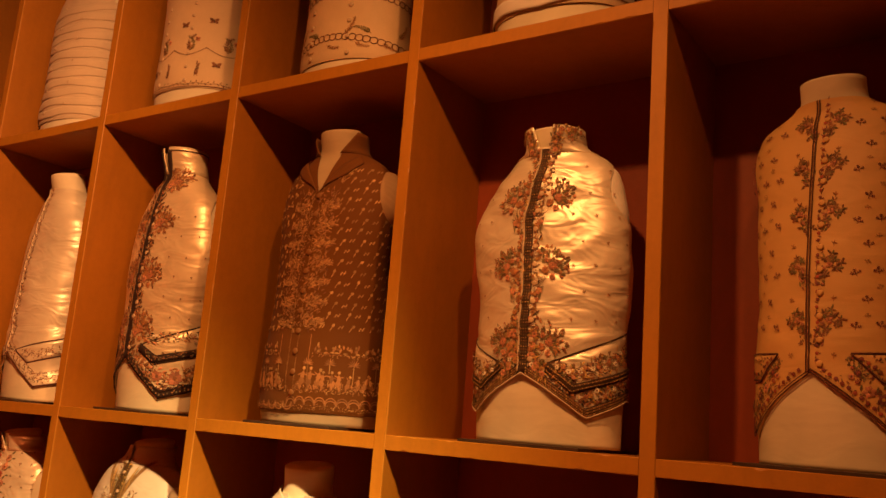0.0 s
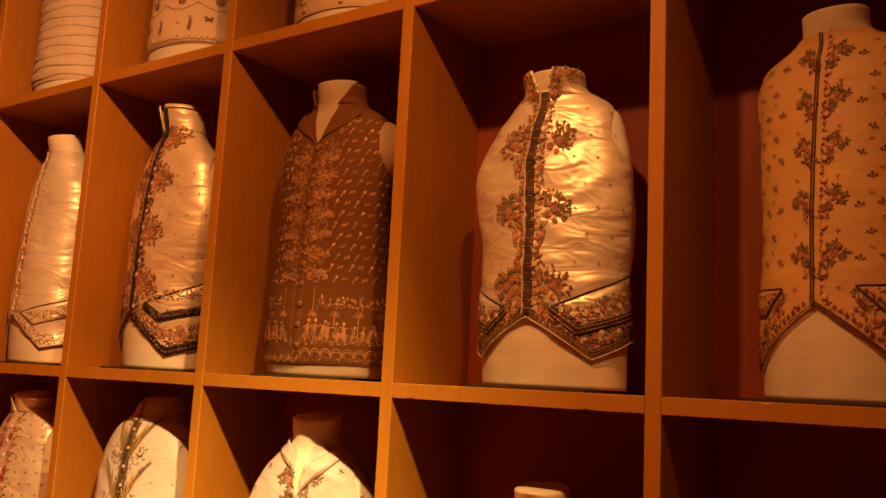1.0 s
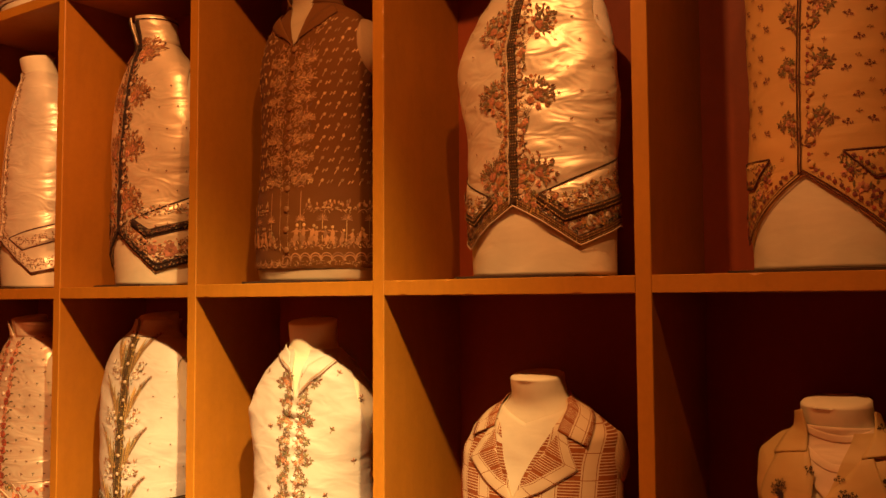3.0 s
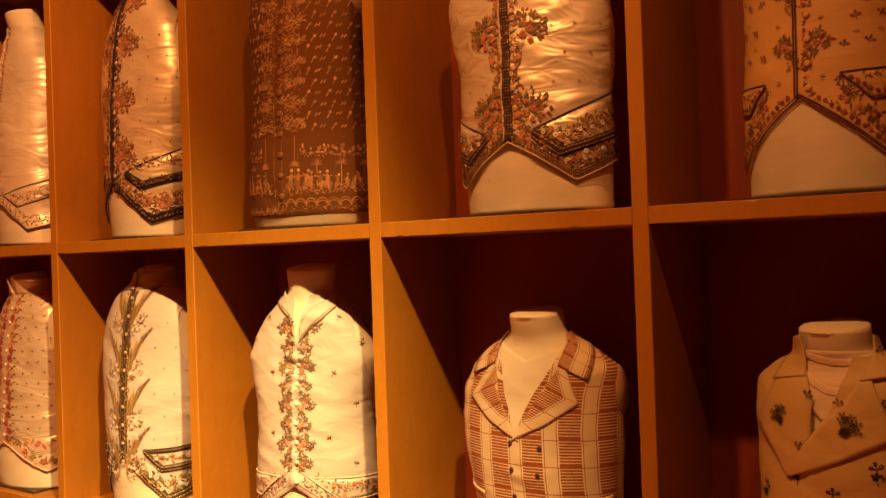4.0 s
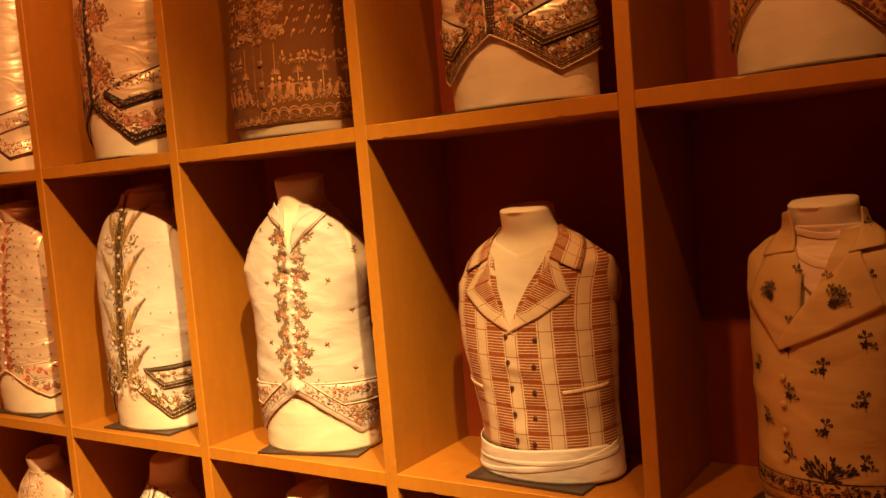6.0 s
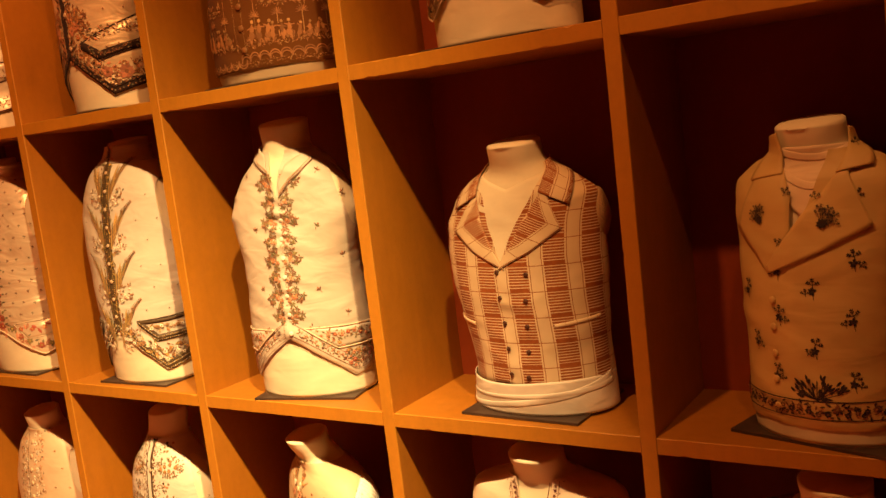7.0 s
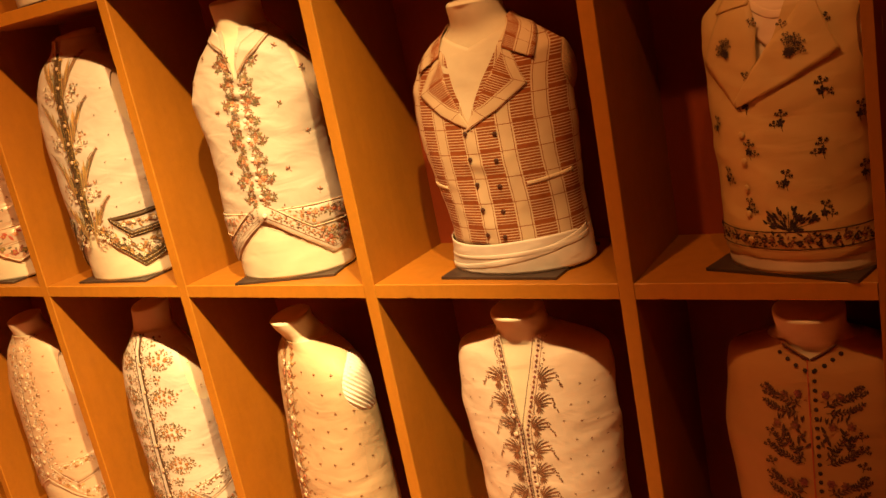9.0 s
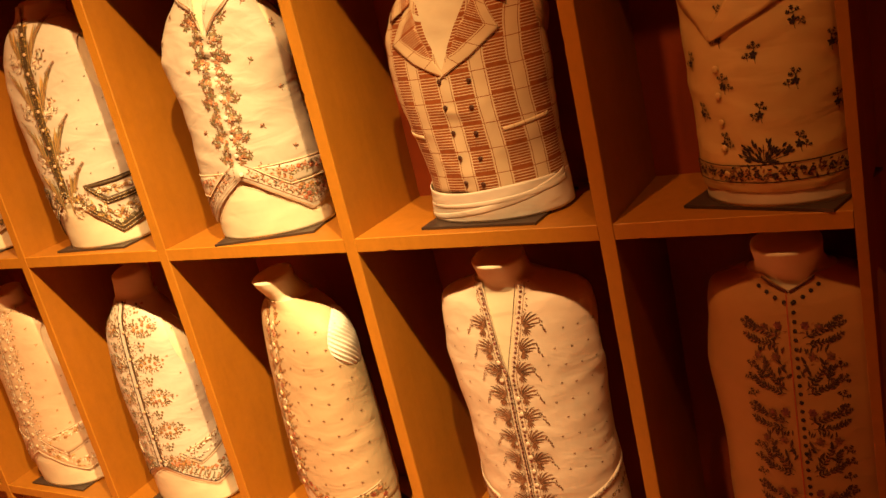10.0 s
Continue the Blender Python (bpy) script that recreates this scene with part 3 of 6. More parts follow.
        for du, dz, r in ((0.28, 0.05, 0.27), (-0.10, -0.14, 0.20)):
            cu, cz = u + s * du * size, z + dz * size
            for k in range(7):
                self.leaf(petals[k % len(petals)], cu, cz, r * size * self.rnd.uniform(0.8, 1.1), r * size * 0.5, 51 * k + self.rnd.uniform(-10, 10), 0.0030)
            self.dot("brown", cu, cz, r * size * 0.2, 0.0034)
        self.stem(leaves[0], [(u + s * 0.2 * size, z - 0.3 * size), (u, z - 0.6 * size), (u - s * 0.2 * size, z - 0.85 * size)], 0.0008)

    def garland(self, pts, wide, n, colours, size, slim=0.36, flowers=(), r=0.006):
        """Dense fine leaves, and blossoms among them, in a strip round a line of (u, z) points."""
        lens = [math.hypot(b[0] - a[0], b[1] - a[1]) for a, b in zip(pts, pts[1:])]
        total = sum(lens)

        def along(d):
            for (a, b), L in zip(zip(pts, pts[1:]), lens):
                if d <= L or b is pts[-1]:
                    q = min(1.0, d / max(L, 1e-9))
                    return a[0] + (b[0] - a[0]) * q, a[1] + (b[1] - a[1]) * q, math.degrees(math.atan2(b[1] - a[1], b[0] - a[0]))
                d -= L

        for k in range(n):
            u, z, a = along(total * (k + self.rnd.random()) / n)
            o = self.rnd.uniform(-1, 1)
            c, s = math.cos(radians(a + 90)), math.sin(radians(a + 90))
            L = size * self.rnd.uniform(0.6, 1.15)
            self.leaf(colours[self.rnd.randrange(len(colours))], u + c * o * wide, z + s * o * wide, L, L * slim, a + self.rnd.uniform(-75, 75) + (180 if self.rnd.random() < 0.3 else 0))
        if flowers:
            m = max(1, int(total / (r * 2.3)))
            for k in range(m):
                u, z, a = along(total * (k + 0.5) / m)
                o = self.rnd.uniform(-0.6, 0.6)
                c, s = math.cos(radians(a + 90)), math.sin(radians(a + 90))
                self.flower(flowers[k % len(flowers)], "gold" if k % 2 else "brown", u + c * o * wide, z + s * o * wide, r * self.rnd.uniform(0.8, 1.15), 6)

    def plume(self, colour, u, z, length, deg, bend, width, side):
        """One arching frond: a tapered strip that rises and droops outwards; gives the place of its tip."""
        bm, rows, n = self.bm(colour), [], 7
        for i in range(n + 1):
            a = radians(deg - bend * i / n)
            p, e, g, nn = self.place(u, z, 0.0024 + self.lift)
            across = g * math.cos(a) - e * side * math.sin(a)
            w = width * (0.25 + 0.75 * math.sin(math.pi * min(1.0, 0.12 + 0.8 * i / n))) * (1.0 if i < n else 0.3)
            rows.append((bm.verts.new(p + across * w / 2), bm.verts.new(p + nn * 0.0003), bm.verts.new(p - across * w / 2)))
            u, z = u + side * length / n * math.cos(a), z + length / n * math.sin(a)
        for a, b in zip(rows, rows[1:]):
            for k in (0, 1):
                bm.faces.new((a[k], a[k + 1], b[k + 1], b[k]))
        return u, z

    def twig(self, colour, u, z, size):
        """A small forked twig with paired leaflets."""
        turn = self.rnd.uniform(-35, 35)
        for a, L in ((-90, 0.6), (15, 0.85), (80, 0.9), (140, 0.8)):
            a += turn
            c, s = math.cos(radians(a)), math.sin(radians(a))
            self.stem(colour, [(u, z), (u + c * L * size * 0.7, z + s * L * size * 0.7)], size * 0.09)
            if L > 0.7:
                for q in (0.45, 0.75):
                    for o in (-50, 45):
                        self.leaf(colour, u + c * L * size * q, z + s * L * size * q, size * 0.34, size * 0.15, a + o)
                self.leaf(colour, u + c * L * size * 0.7, z + s * L * size * 0.7, size * 0.36, size * 0.17, a)

    def pad(self, name, side, mat, bulge, label, pleats=0, depth=0.002):
        """The lining that fills an armhole, puffed out and laid in pleats."""
        fc, rf, rz, zc = self.arm
        zc, rz = zc * self.k, rz * self.k * 1.03
        rf = rf * 1.03
        bm = bmesh.new()
        rings, n = (64, 132) if pleats else (16, 48)
        rows = []
        for i in range(1, rings + 1):
            q = i / rings
            row = []
            for j in range(n):
                a = j * math.tau / n
                z = zc + rz * q * math.sin(a)
                u = side * (fc + rf * q * math.cos(a)) * self.body.half(z)
                wave = 0.0
                if pleats:
                    d = (q * math.sin(a) * rz * 1.0 + q * math.cos(a) * rf * 0.40 * 1.15) / (2 * rz)
                    saw = (d * pleats) % 1.0
                    wave = depth * (saw if saw < 0.75 else (1 - saw) * 3.0)
                row.append(bm.verts.new(self.body.at(u, z, -0.003 + bulge * (1 - q * q) ** 0.8 + wave * min(1.0, (1 - q) * 9))))
            rows.append(row)
        mid = bm.verts.new(sum((v.co for v in rows[0]), Vector()) / n)
        for j in range(n):
            bm.faces.new((rows[0][j], rows[0][(j + 1) % n], mid)[::side])
            for a, b in zip(rows, rows[1:]):
                bm.faces.new((a[j], b[j], b[(j + 1) % n], a[(j + 1) % n])[::side])
        return part(name, bm, mat, self.thing, label, smooth=True)

    def runner(self, pts, step, colours, r, jitter=0.2, kind="dots"):
        """Small motifs one after another along a line of (u, z) points."""
        done, n = 0.0, 0
        for (u0, z0), (u1, z1) in zip(pts, pts[1:]):
            L = math.hypot(u1 - u0, z1 - z0)
            a = math.degrees(math.atan2(z1 - z0, u1 - u0))
            s = done
            while s < L:
                t = s / L
                u = u0 + (u1 - u0) * t + self.rnd.uniform(-1, 1) * r * jitter
                z = z0 + (z1 - z0) * t + self.rnd.uniform(-1, 1) * r * jitter
                c = colours[n % len(colours)]
                if kind == "dots":
                    self.dot(c, u, z, r)
                elif kind == "leaves":
                    self.leaf(c, u, z, r * 2.2, r * 0.9, a + (50 if n % 2 else -50) + self.rnd.uniform(-12, 12))
                elif kind == "flowers":
                    if n % 2:
                        self.leaf(c, u, z, r * 2.4, r * 0.9, a + self.rnd.uniform(-80, 80))
                        self.leaf(c, u, z, r * 2.0, r * 0.8, a + 180 + self.rnd.uniform(-80, 80))
                    else:
                        self.flower(c, "gold" if c != "gold" else "brown", u, z, r, 5)
                elif kind == "scallop":
                    q = [(u + r * math.cos(radians(a + 180 - 18 * k)), z + r * math.sin(radians(a + 180 - 18 * k))) for k in range(11)]
                    self.stem(c, q, r * 0.22)
                n += 1
                s += step
            done = s - L

    def hem_line(self, u0, u1, rise=0.0, n=24):
        return [(u0 + (u1 - u0) * i / n, self.hem(u0 + (u1 - u0) * i / n) + rise) for i in range(n + 1)]

    def front_line(self, u, z0, z1, n=16):
        return [(u, z0 + (z1 - z0) * i / n) for i in range(n + 1)]

    def buttons(self, mat, zs, u=0.010, r=0.0075, off=0.0028, label=""):
        bm = bmesh.new()
        n = 12
        r *= 0.86
        prof = ((1.0, -0.1), (1.0, 0.16), (0.82, 0.34), (0.45, 0.42))
        rings = [[bm.verts.new((r * p * math.cos(k * math.tau / n), r * p * math.sin(k * math.tau / n), r * q)) for k in range(n)] for p, q in prof]
        for a, b in zip(rings, rings[1:]):
            for k in range(n):
                bm.faces.new((a[k], a[(k + 1) % n], b[(k + 1) % n], b[k]))
        bm.faces.new(rings[-1])
        first = None
        for z in zs:
            uu = u(z) if callable(u) else u
            p, e, g, nn = self.place(uu, z, off)
            m = Matrix((e, g, nn)).transposed().to_4x4()
            m.translation = p
            if first is None:
                first = part("button", bm, mat, self.thing, label, smooth=True)
                ob = first
            else:
                ob = new("button", first.data)
                ob.parent = self.thing
                if label:
                    ob["label"] = label
            ob.matrix_basis = m

    def flap(self, side, inner, outer_top, low, outer_low, mat, trim=None, label=""):
        """A pocket flap that comes to a point, bound along its edge."""
        q = lambda p: (side * p[0], p[1])  # noqa: E731
        mid = ((inner[0] + outer_top[0]) / 2, (inner[1] + outer_top[1]) / 2 - 0.004)
        ob = self.band("pocket_flap", [q(inner), q(low), q(outer_low)], [q(inner), q(mid), q(outer_top)], mat, 0.0022, 30, 5, 0.0008, label)
        if trim:
            w = 0.0032
            for a, b in ((inner, low), (low, outer_low), (inner, outer_top)):
                dx, dz = b[0] - a[0], b[1] - a[1]
                L = math.hypot(dx, dz)
                nx, nz = -dz / L * w, dx / L * w
                self.band("flap_binding", [q((a[0] - nx / 2, a[1] - nz / 2)), q((b[0] - nx / 2, b[1] - nz / 2))],
                          [q((a[0] + nx / 2, a[1] + nz / 2)), q((b[0] + nx / 2, b[1] + nz / 2))], trim, 0.0032, 16, 2, 0.0008, parent=ob)
        return ob

    def border(self, mat, width, u0=-0.010, top=None, name="front_border", lift=0.0):
        """A woven border down the left front edge and round both skirts."""
        top = top or self.neck - 0.004
        zp = self.hem(0.0)
        self.band(name, self.front_line(u0, zp + 0.002, top), self.front_line(u0 + width, zp + 0.002, top), mat, 0.0020 + lift, 60, 3)
        end = 0.26
        for s in (1, -1):
            a = 0.0 if s < 0 else u0
            self.band("hem_border", self.hem_line(a, s * end, 0.001), self.hem_line(a, s * end, width + 0.001), mat, 0.0017 + lift, 60, 3)

    def scatter(self, step_u, step_z, z0, z1, umin, umax, draw):
        row = 0
        z = z0
        while z < z1:
            u = umin + (step_u / 2 if row % 2 else 0)
            while u < umax:
                for s in (1, -1):
                    if z > self.hem(u) + 0.05:
                        draw(s * (u + self.rnd.uniform(-1, 1) * step_u * 0.06), z + self.rnd.uniform(-1, 1) * step_z * 0.08)
                u += step_u
            z += step_z
            row += 1

    def finish(self):
        for colour, bm in self.bms.items():
            ob = part(colour + "_needlework", bm, THREAD[colour], self.thing)
            ob["kind"] = "stuff"
        self.bms = {}


# ---- where every form stands ----
ROWS_Z = [Z0 + 0.885, Z0 + 0.03, Z0 - 0.702, Z0 - 1.52]
PLATE = 0.006


def plate(x, z, turn=0.0, wide=0.265):
    ob = part("base_plate", box(-wide / 2, wide / 2, -0.118, 0.10, 0.0, PLATE, 0.001), M_PLATE)
    ob.matrix_world = pose(x, 0.143, z, 0, 0, turn)
    tagged(ob, "thin dark metal base plate on the shelf under a form", "plate", "base plates on the shelves")


def stand(row, x, h, label, turn=0.0, wide=1.0, deep=1.0, y=0.143, mat=None, rows=None, neck=None, nod=0.018, throat=0.058):
    z = ROWS_Z[row]
    plate(x, z, turn)
    form = dict(h=h, wide=wide, deep=deep, rows=rows, neck=neck or 0.925 * h, nod=nod, throat=throat)
    ob = part("dress_form", form_mesh(Body(form, folds=0.0009, seed=row * 7 + int(x * 5)), 0.16), mat or M_FORM, smooth=True)
    ob.matrix_world = pose(x, y, z + PLATE, 0, 0, turn)
    tagged(ob, "cream cloth-covered headless dress form on a dark plate", "dress form", "dress forms in the shelving")
    thing = empty("waistcoat", (x, y, z + PLATE), label, "waistcoat", "waistcoats on display", turn=turn)
    return thing, form


# ---- top row ----
def ribbed_waistcoat():
    t, f = stand(0, -0.345, 0.66, "off-white cotton waistcoat quilted in narrow horizontal ribs", wide=1.06)
    g = Garment(t, f, 0.0026, 3, straight=0.040)
    g.cloth(M_RIB, 0.06)
    z = 0.052
    while z < 0.42:
        wave = [(-0.27 + 0.54 * i / 30, z + 0.0030 * math.sin(i * 0.5 + z * 80) + g.rnd.uniform(-0.0006, 0.0006)) for i in range(31)]
        g.band("rib", wave, [(u, b + 0.027) for u, b in wave], M_RIB, 0.0022, 60, 5, 0.0006)
        z += 0.033
    g.buttons(M_BUTTON, [0.07 + 0.075 * k for k in range(6)], -0.045, 0.005, 0.004)
    g.buttons(M_BUTTON, [0.09 + 0.075 * k for k in range(5)], 0.06, 0.005, 0.004)
    g.finish()


def butterfly_waistcoat():
    t, f = stand(0, 0.243, 0.66, "buff silk waistcoat embroidered with butterflies, festoons and a vine hem")
    g = Garment(t, f, 0.0012, 4, straight=0.052)
    g.cloth(M_BUTTER, 0.075)
    g.runner([(-0.24, 0.066), (0.24, 0.066)], 0.0085, ["brown", "green", "tan"], 0.0036, 0.5, "leaves")
    g.stem("brown", [(-0.24 + 0.012 * i, 0.064 + 0.002 * math.sin(i * 1.2)) for i in range(41)], 0.0014)
    g.stem("brown", [(-0.24 + 0.012 * i, 0.056) for i in range(41)], 0.0018)
    for u0 in (-0.22, -0.11, 0.0, 0.11):
        pts = [(u0 + 0.11 * i / 14, 0.172 - 0.020 * math.sin(math.pi * i / 14)) for i in range(15)]
        g.runner(pts, 0.0055, ["brown"], 0.0020, 0.0, "dots")
    for u0 in (-0.16, -0.045, 0.06, 0.17):
        g.spray("brown", u0, 0.165, 0.055, 130, 8, 0.34, -110, 0.20)
        g.spray("green", u0, 0.165, 0.050, 50, 8, 0.34, 110, 0.20)
        g.flower("rose", "brown", u0 + 0.02, 0.200, 0.009)
        for k in range(5):
            g.leaf("tan", u0, 0.168, 0.018, 0.0035, 40 + 25 * k)
    for u0, z0 in ((-0.085, 0.112), (0.03, 0.245), (-0.12, 0.27), (0.12, 0.255), (0.145, 0.12)):
        for a, s in ((35, 0.017), (-20, 0.013), (145, 0.017), (200, 0.013)):
            g.leaf("brown", u0, z0, s, s * 0.55, a)
        g.leaf("black", u0, z0 - 0.008, 0.016, 0.003, 90)
    for u0 in (0.085, -0.02):
        g.spray("brown", u0, 0.085, 0.042, 60, 7, 0.4, 50, 0.22)
        g.spray("tan", u0 + 0.01, 0.085, 0.036, 110, 7, 0.4, -50, 0.22)
        g.leaf("grey", u0, 0.105, 0.015, 0.006, 20)
    g.buttons(M_BUTTON, [0.075 + 0.04 * k for k in range(10)], 0.055, 0.006)
    g.buttons(M_BUTTON, [0.075 + 0.04 * k for k in range(10)], -0.055, 0.006)
    g.finish()


def chain_waistcoat():
    t, f = stand(0, 0.843, 0.66, "buff silk waistcoat with embroidered chain-link borders and leaf sprays")
    g = Garment(t, f, 0.0012, 5, straight=0.035)
    g.cloth(M_BUTTER, 0.078)
    for z0, r in ((0.082, 0.0105), (0.205, 0.0095)):
        u = -0.24
        while u < 0.24:
            ring = [(u + r * math.cos(k * math.tau / 12), z0 + 0.012 * math.cos(u * 14) + r * 0.8 * math.sin(k * math.tau / 12)) for k in range(13)]
            g.stem("brown", ring, 0.0024)
            u += r * 1.75
    for k, u0 in enumerate((-0.19, -0.115, -0.03, 0.05, 0.12, 0.19)):
        g.spray("tan" if k % 2 else "green", u0, 0.098, 0.045, 40 if k % 2 else 140, 7, 0.4, 40, 0.22)
        g.spray("tan", u0 + 0.03, 0.075, 0.035, -40, 6, 0.4, 50, 0.22)
        g.spray("green", u0 + 0.02, 0.215, 0.045, 130, 7, 0.4, -40, 0.22)
    g.buttons(M_BUTTON, [0.05 + 0.042 * k for k in range(9)], 0.06, 0.007)
    g.buttons(M_BUTTON, [0.05 + 0.042 * k for k in range(9)], -0.06, 0.007)
    g.finish()


def plain_waistcoat():
    t, f = stand(0, 1.44, 0.66, "plain cream silk waistcoat with softly creased hem")
    g = Garment(t, f, 0.003, 6, straight=0.05)
    g.cloth(M_BUTTER)
    g.band("sash", [(-0.26, 0.05), (-0.1, 0.058), (0.0, 0.05), (0.12, 0.062), (0.26, 0.07)], [(-0.26, 0.085), (-0.1, 0.09), (0.0, 0.08), (0.12, 0.098), (0.26, 0.10)], M_LINEN, 0.004, 50, 5)
    g.buttons(M_BUTTON, [0.12 + 0.04 * k for k in range(9)])
    g.finish()


# ---- second row ----
def cream_scroll_waistcoat():
    t, f = stand(1, -0.335, 0.73, "cream silk waistcoat with narrow scrolling borders and embroidered pocket flaps", turn=-10, rows=[(0, 0.155, 0), (0.08, 0.15, 0), (0.14, 0.147, 0), (0.2, 0.15, 0), (0.32, 0.15, 0), (0.38, 0.155, 0), (0.48, 0.163, 0), (0.52, 0.162, 0), (0.56, 0.152, 0), (0.6, 0.121, 0), (0.64, 0.093, 0)], neck=0.676)
    g = Garment(t, f, 0.0036, 7, pucker=0.003, peak=0.14, point=0.038, point_u=0.128, side=0.06, arm=(0.56, 0.09, 0.056, 0.475))
    g.cloth(M_CREAM)
    top = g.neck - 0.004
    g.band("front_border", g.front_line(-0.010, 0.142, top), g.front_line(-0.005, 0.142, top), M_CORD, 0.0028, 60, 2)
    for s in (1, -1):
        g.runner(g.front_line(s * 0.012, 0.15, top), 0.0060, ["brown", "umber", "ochre"], 0.0042, 0.8, "leaves")
        g.runner(g.front_line(s * 0.018, 0.15, top), 0.011, ["brown", "tan"], 0.0034, 0.6, "leaves")
        g.runner(g.front_line(s * 0.014, 0.15, top), 0.020, ["brown"], 0.006, 0.1, "scallop")
        g.band("hem_border", g.hem_line(0, s * 0.26, 0.001), g.hem_line(0, s * 0.26, 0.006), M_EDGE, 0.0024, 60, 2, 0.0006)
        g.flap(s, (0.046, 0.149), (0.22, 0.200), (0.102, 0.111), (0.225, 0.150), M_CREAM, M_EDGE)
        g.garland(g.hem_line(s * 0.01, s * 0.25, 0.024), 0.014, 210, ["brown", "tan", "ochre", "umber", "green"], 0.0080, 0.34)
        g.runner(g.hem_line(s * 0.02, s * 0.25, 0.040), 0.012, ["brown", "tan"], 0.0052, 0.3, "scallop")
        g.lift += 0.0016
        g.garland([(s * 0.072, 0.142), (s * 0.112, 0.136), (s * 0.22, 0.172)], 0.014, 110, ["brown", "tan", "ochre", "brown"], 0.0072, 0.34)
        g.lift -= 0.0016
    g.buttons(M_CORD, [0.16 + 0.04 * k for k in range(13)], 0.004, 0.006)
    g.finish()


def peach_satin_waistcoat():
    t, f = stand(1, 0.243, 0.735, "cream-peach satin waistcoat with dark floral borders, flaps and stand collar", turn=-9, rows=[(0, 0.138, 0), (0.08, 0.142, 0), (0.14, 0.146, 0), (0.2, 0.147, 0), (0.26, 0.157, 0), (0.32, 0.171, 0), (0.38, 0.183, 0), (0.44, 0.187, 0), (0.52, 0.177, 0), (0.56, 0.165, 0), (0.6, 0.138, 0), (0.64, 0.088, 0)], neck=0.672)
    g = Garment(t, f, 0.0038, 8, pucker=0.004, peak=0.137, point=0.032, point_u=0.125, side=0.06, arm=(0.56, 0.09, 0.056, 0.475))
    g.cloth(M_PEACH)
    g.lift = 0.0012
    g.border(M_BLACK, 0.022)
    g.collar(M_PEACH, 0.600, 0.668, 0.003, 0.008, trim=M_BLACK)
    top = g.neck
    for s in (1, -1):
        g.band("collar_edge", [(s * 0.009, 0.648), (s * 0.009, 0.730)], [(s * 0.020, 0.648), (s * 0.024, 0.730)], M_BLACK, 0.0062, 14, 2)
        g.band("hem_trim", g.hem_line(s * 0.0, s * 0.26, 0.016), g.hem_line(s * 0.0, s * 0.26, 0.024), M_BLACK, 0.0022, 60, 2)
        g.flap(s, (0.050, 0.168), (0.225, 0.236), (0.104, 0.121), (0.235, 0.156), M_PEACH, M_BLACK)
        low = [(0.054, 0.162), (0.105, 0.130), (0.235, 0.164)]
        g.band("flap_border", [(s * a, b - 0.006) for a, b in low], [(s * (a + 0.006), b + 0.016) for a, b in low], M_BLACK, 0.0042, 30, 2)
        for z in (0.634, 0.513, 0.362, 0.213):
            g.cluster(s * 0.042, z, 0.052, s, ("dusk", "ochre", "rose"), ("umber", "ochre", "brown", "tan"), 100)
            g.flower("ochre", "dusk", s * 0.036, z, 0.017, 9)
            for q in range(4):
                g.leaf("black", s * 0.014, z - 0.045 - 0.016 * q, 0.024, 0.007, 90 - s * (38 + 10 * q))
        g.garland(g.front_line(s * 0.024, 0.15, g.neck), 0.013, 260, ["bark", "brown", "umber", "ochre", "tan", "dusk"], 0.0120, 0.40)
        g.lift += 0.0026
        g.garland([(s * 0.085, 0.190), (s * 0.235, 0.212)], 0.012, 90, ["tan", "rose", "grey", "black", "white"], 0.0105, 0.38)
        g.garland([(s * 0.075, 0.160), (s * 0.106, 0.138), (s * 0.235, 0.172)], 0.008, 60, ["brown", "tan", "grey"], 0.0085, 0.38)
        g.lift -= 0.0026
        g.garland(g.hem_line(s * 0.02, s * 0.25, 0.030), 0.012, 130, ["black", "umber", "brown", "black", "tan"], 0.0115, 0.38)
        g.garland(g.hem_line(s * 0.04, s * 0.25, 0.054), 0.017, 200, ["tan", "umber", "brown", "rose", "ochre"], 0.0115, 0.40)
        g.flower("dusk", "brown", s * 0.165, 0.090, 0.020, 9)
        g.flower("ochre", "umber", s * 0.165, 0.090, 0.011, 7)
        g.flower("dusk", "umber", s * 0.120, 0.092, 0.015, 8)
        g.runner(g.hem_line(s * 0.02, s * 0.25, 0.010), 0.011, ["tan", "grey"], 0.0024, 0.4, "dots")
    g.scatter(0.05, 0.055, 0.25, 0.56, 0.085, 0.23, lambda u, z: g.dot("brown", u, z, 0.0022))
    g.buttons(M_BUTTON, [0.165, 0.25, 0.288, 0.335, 0.383, 0.428, 0.47, 0.51, 0.55], 0.015, 0.0072)
    g.finish()


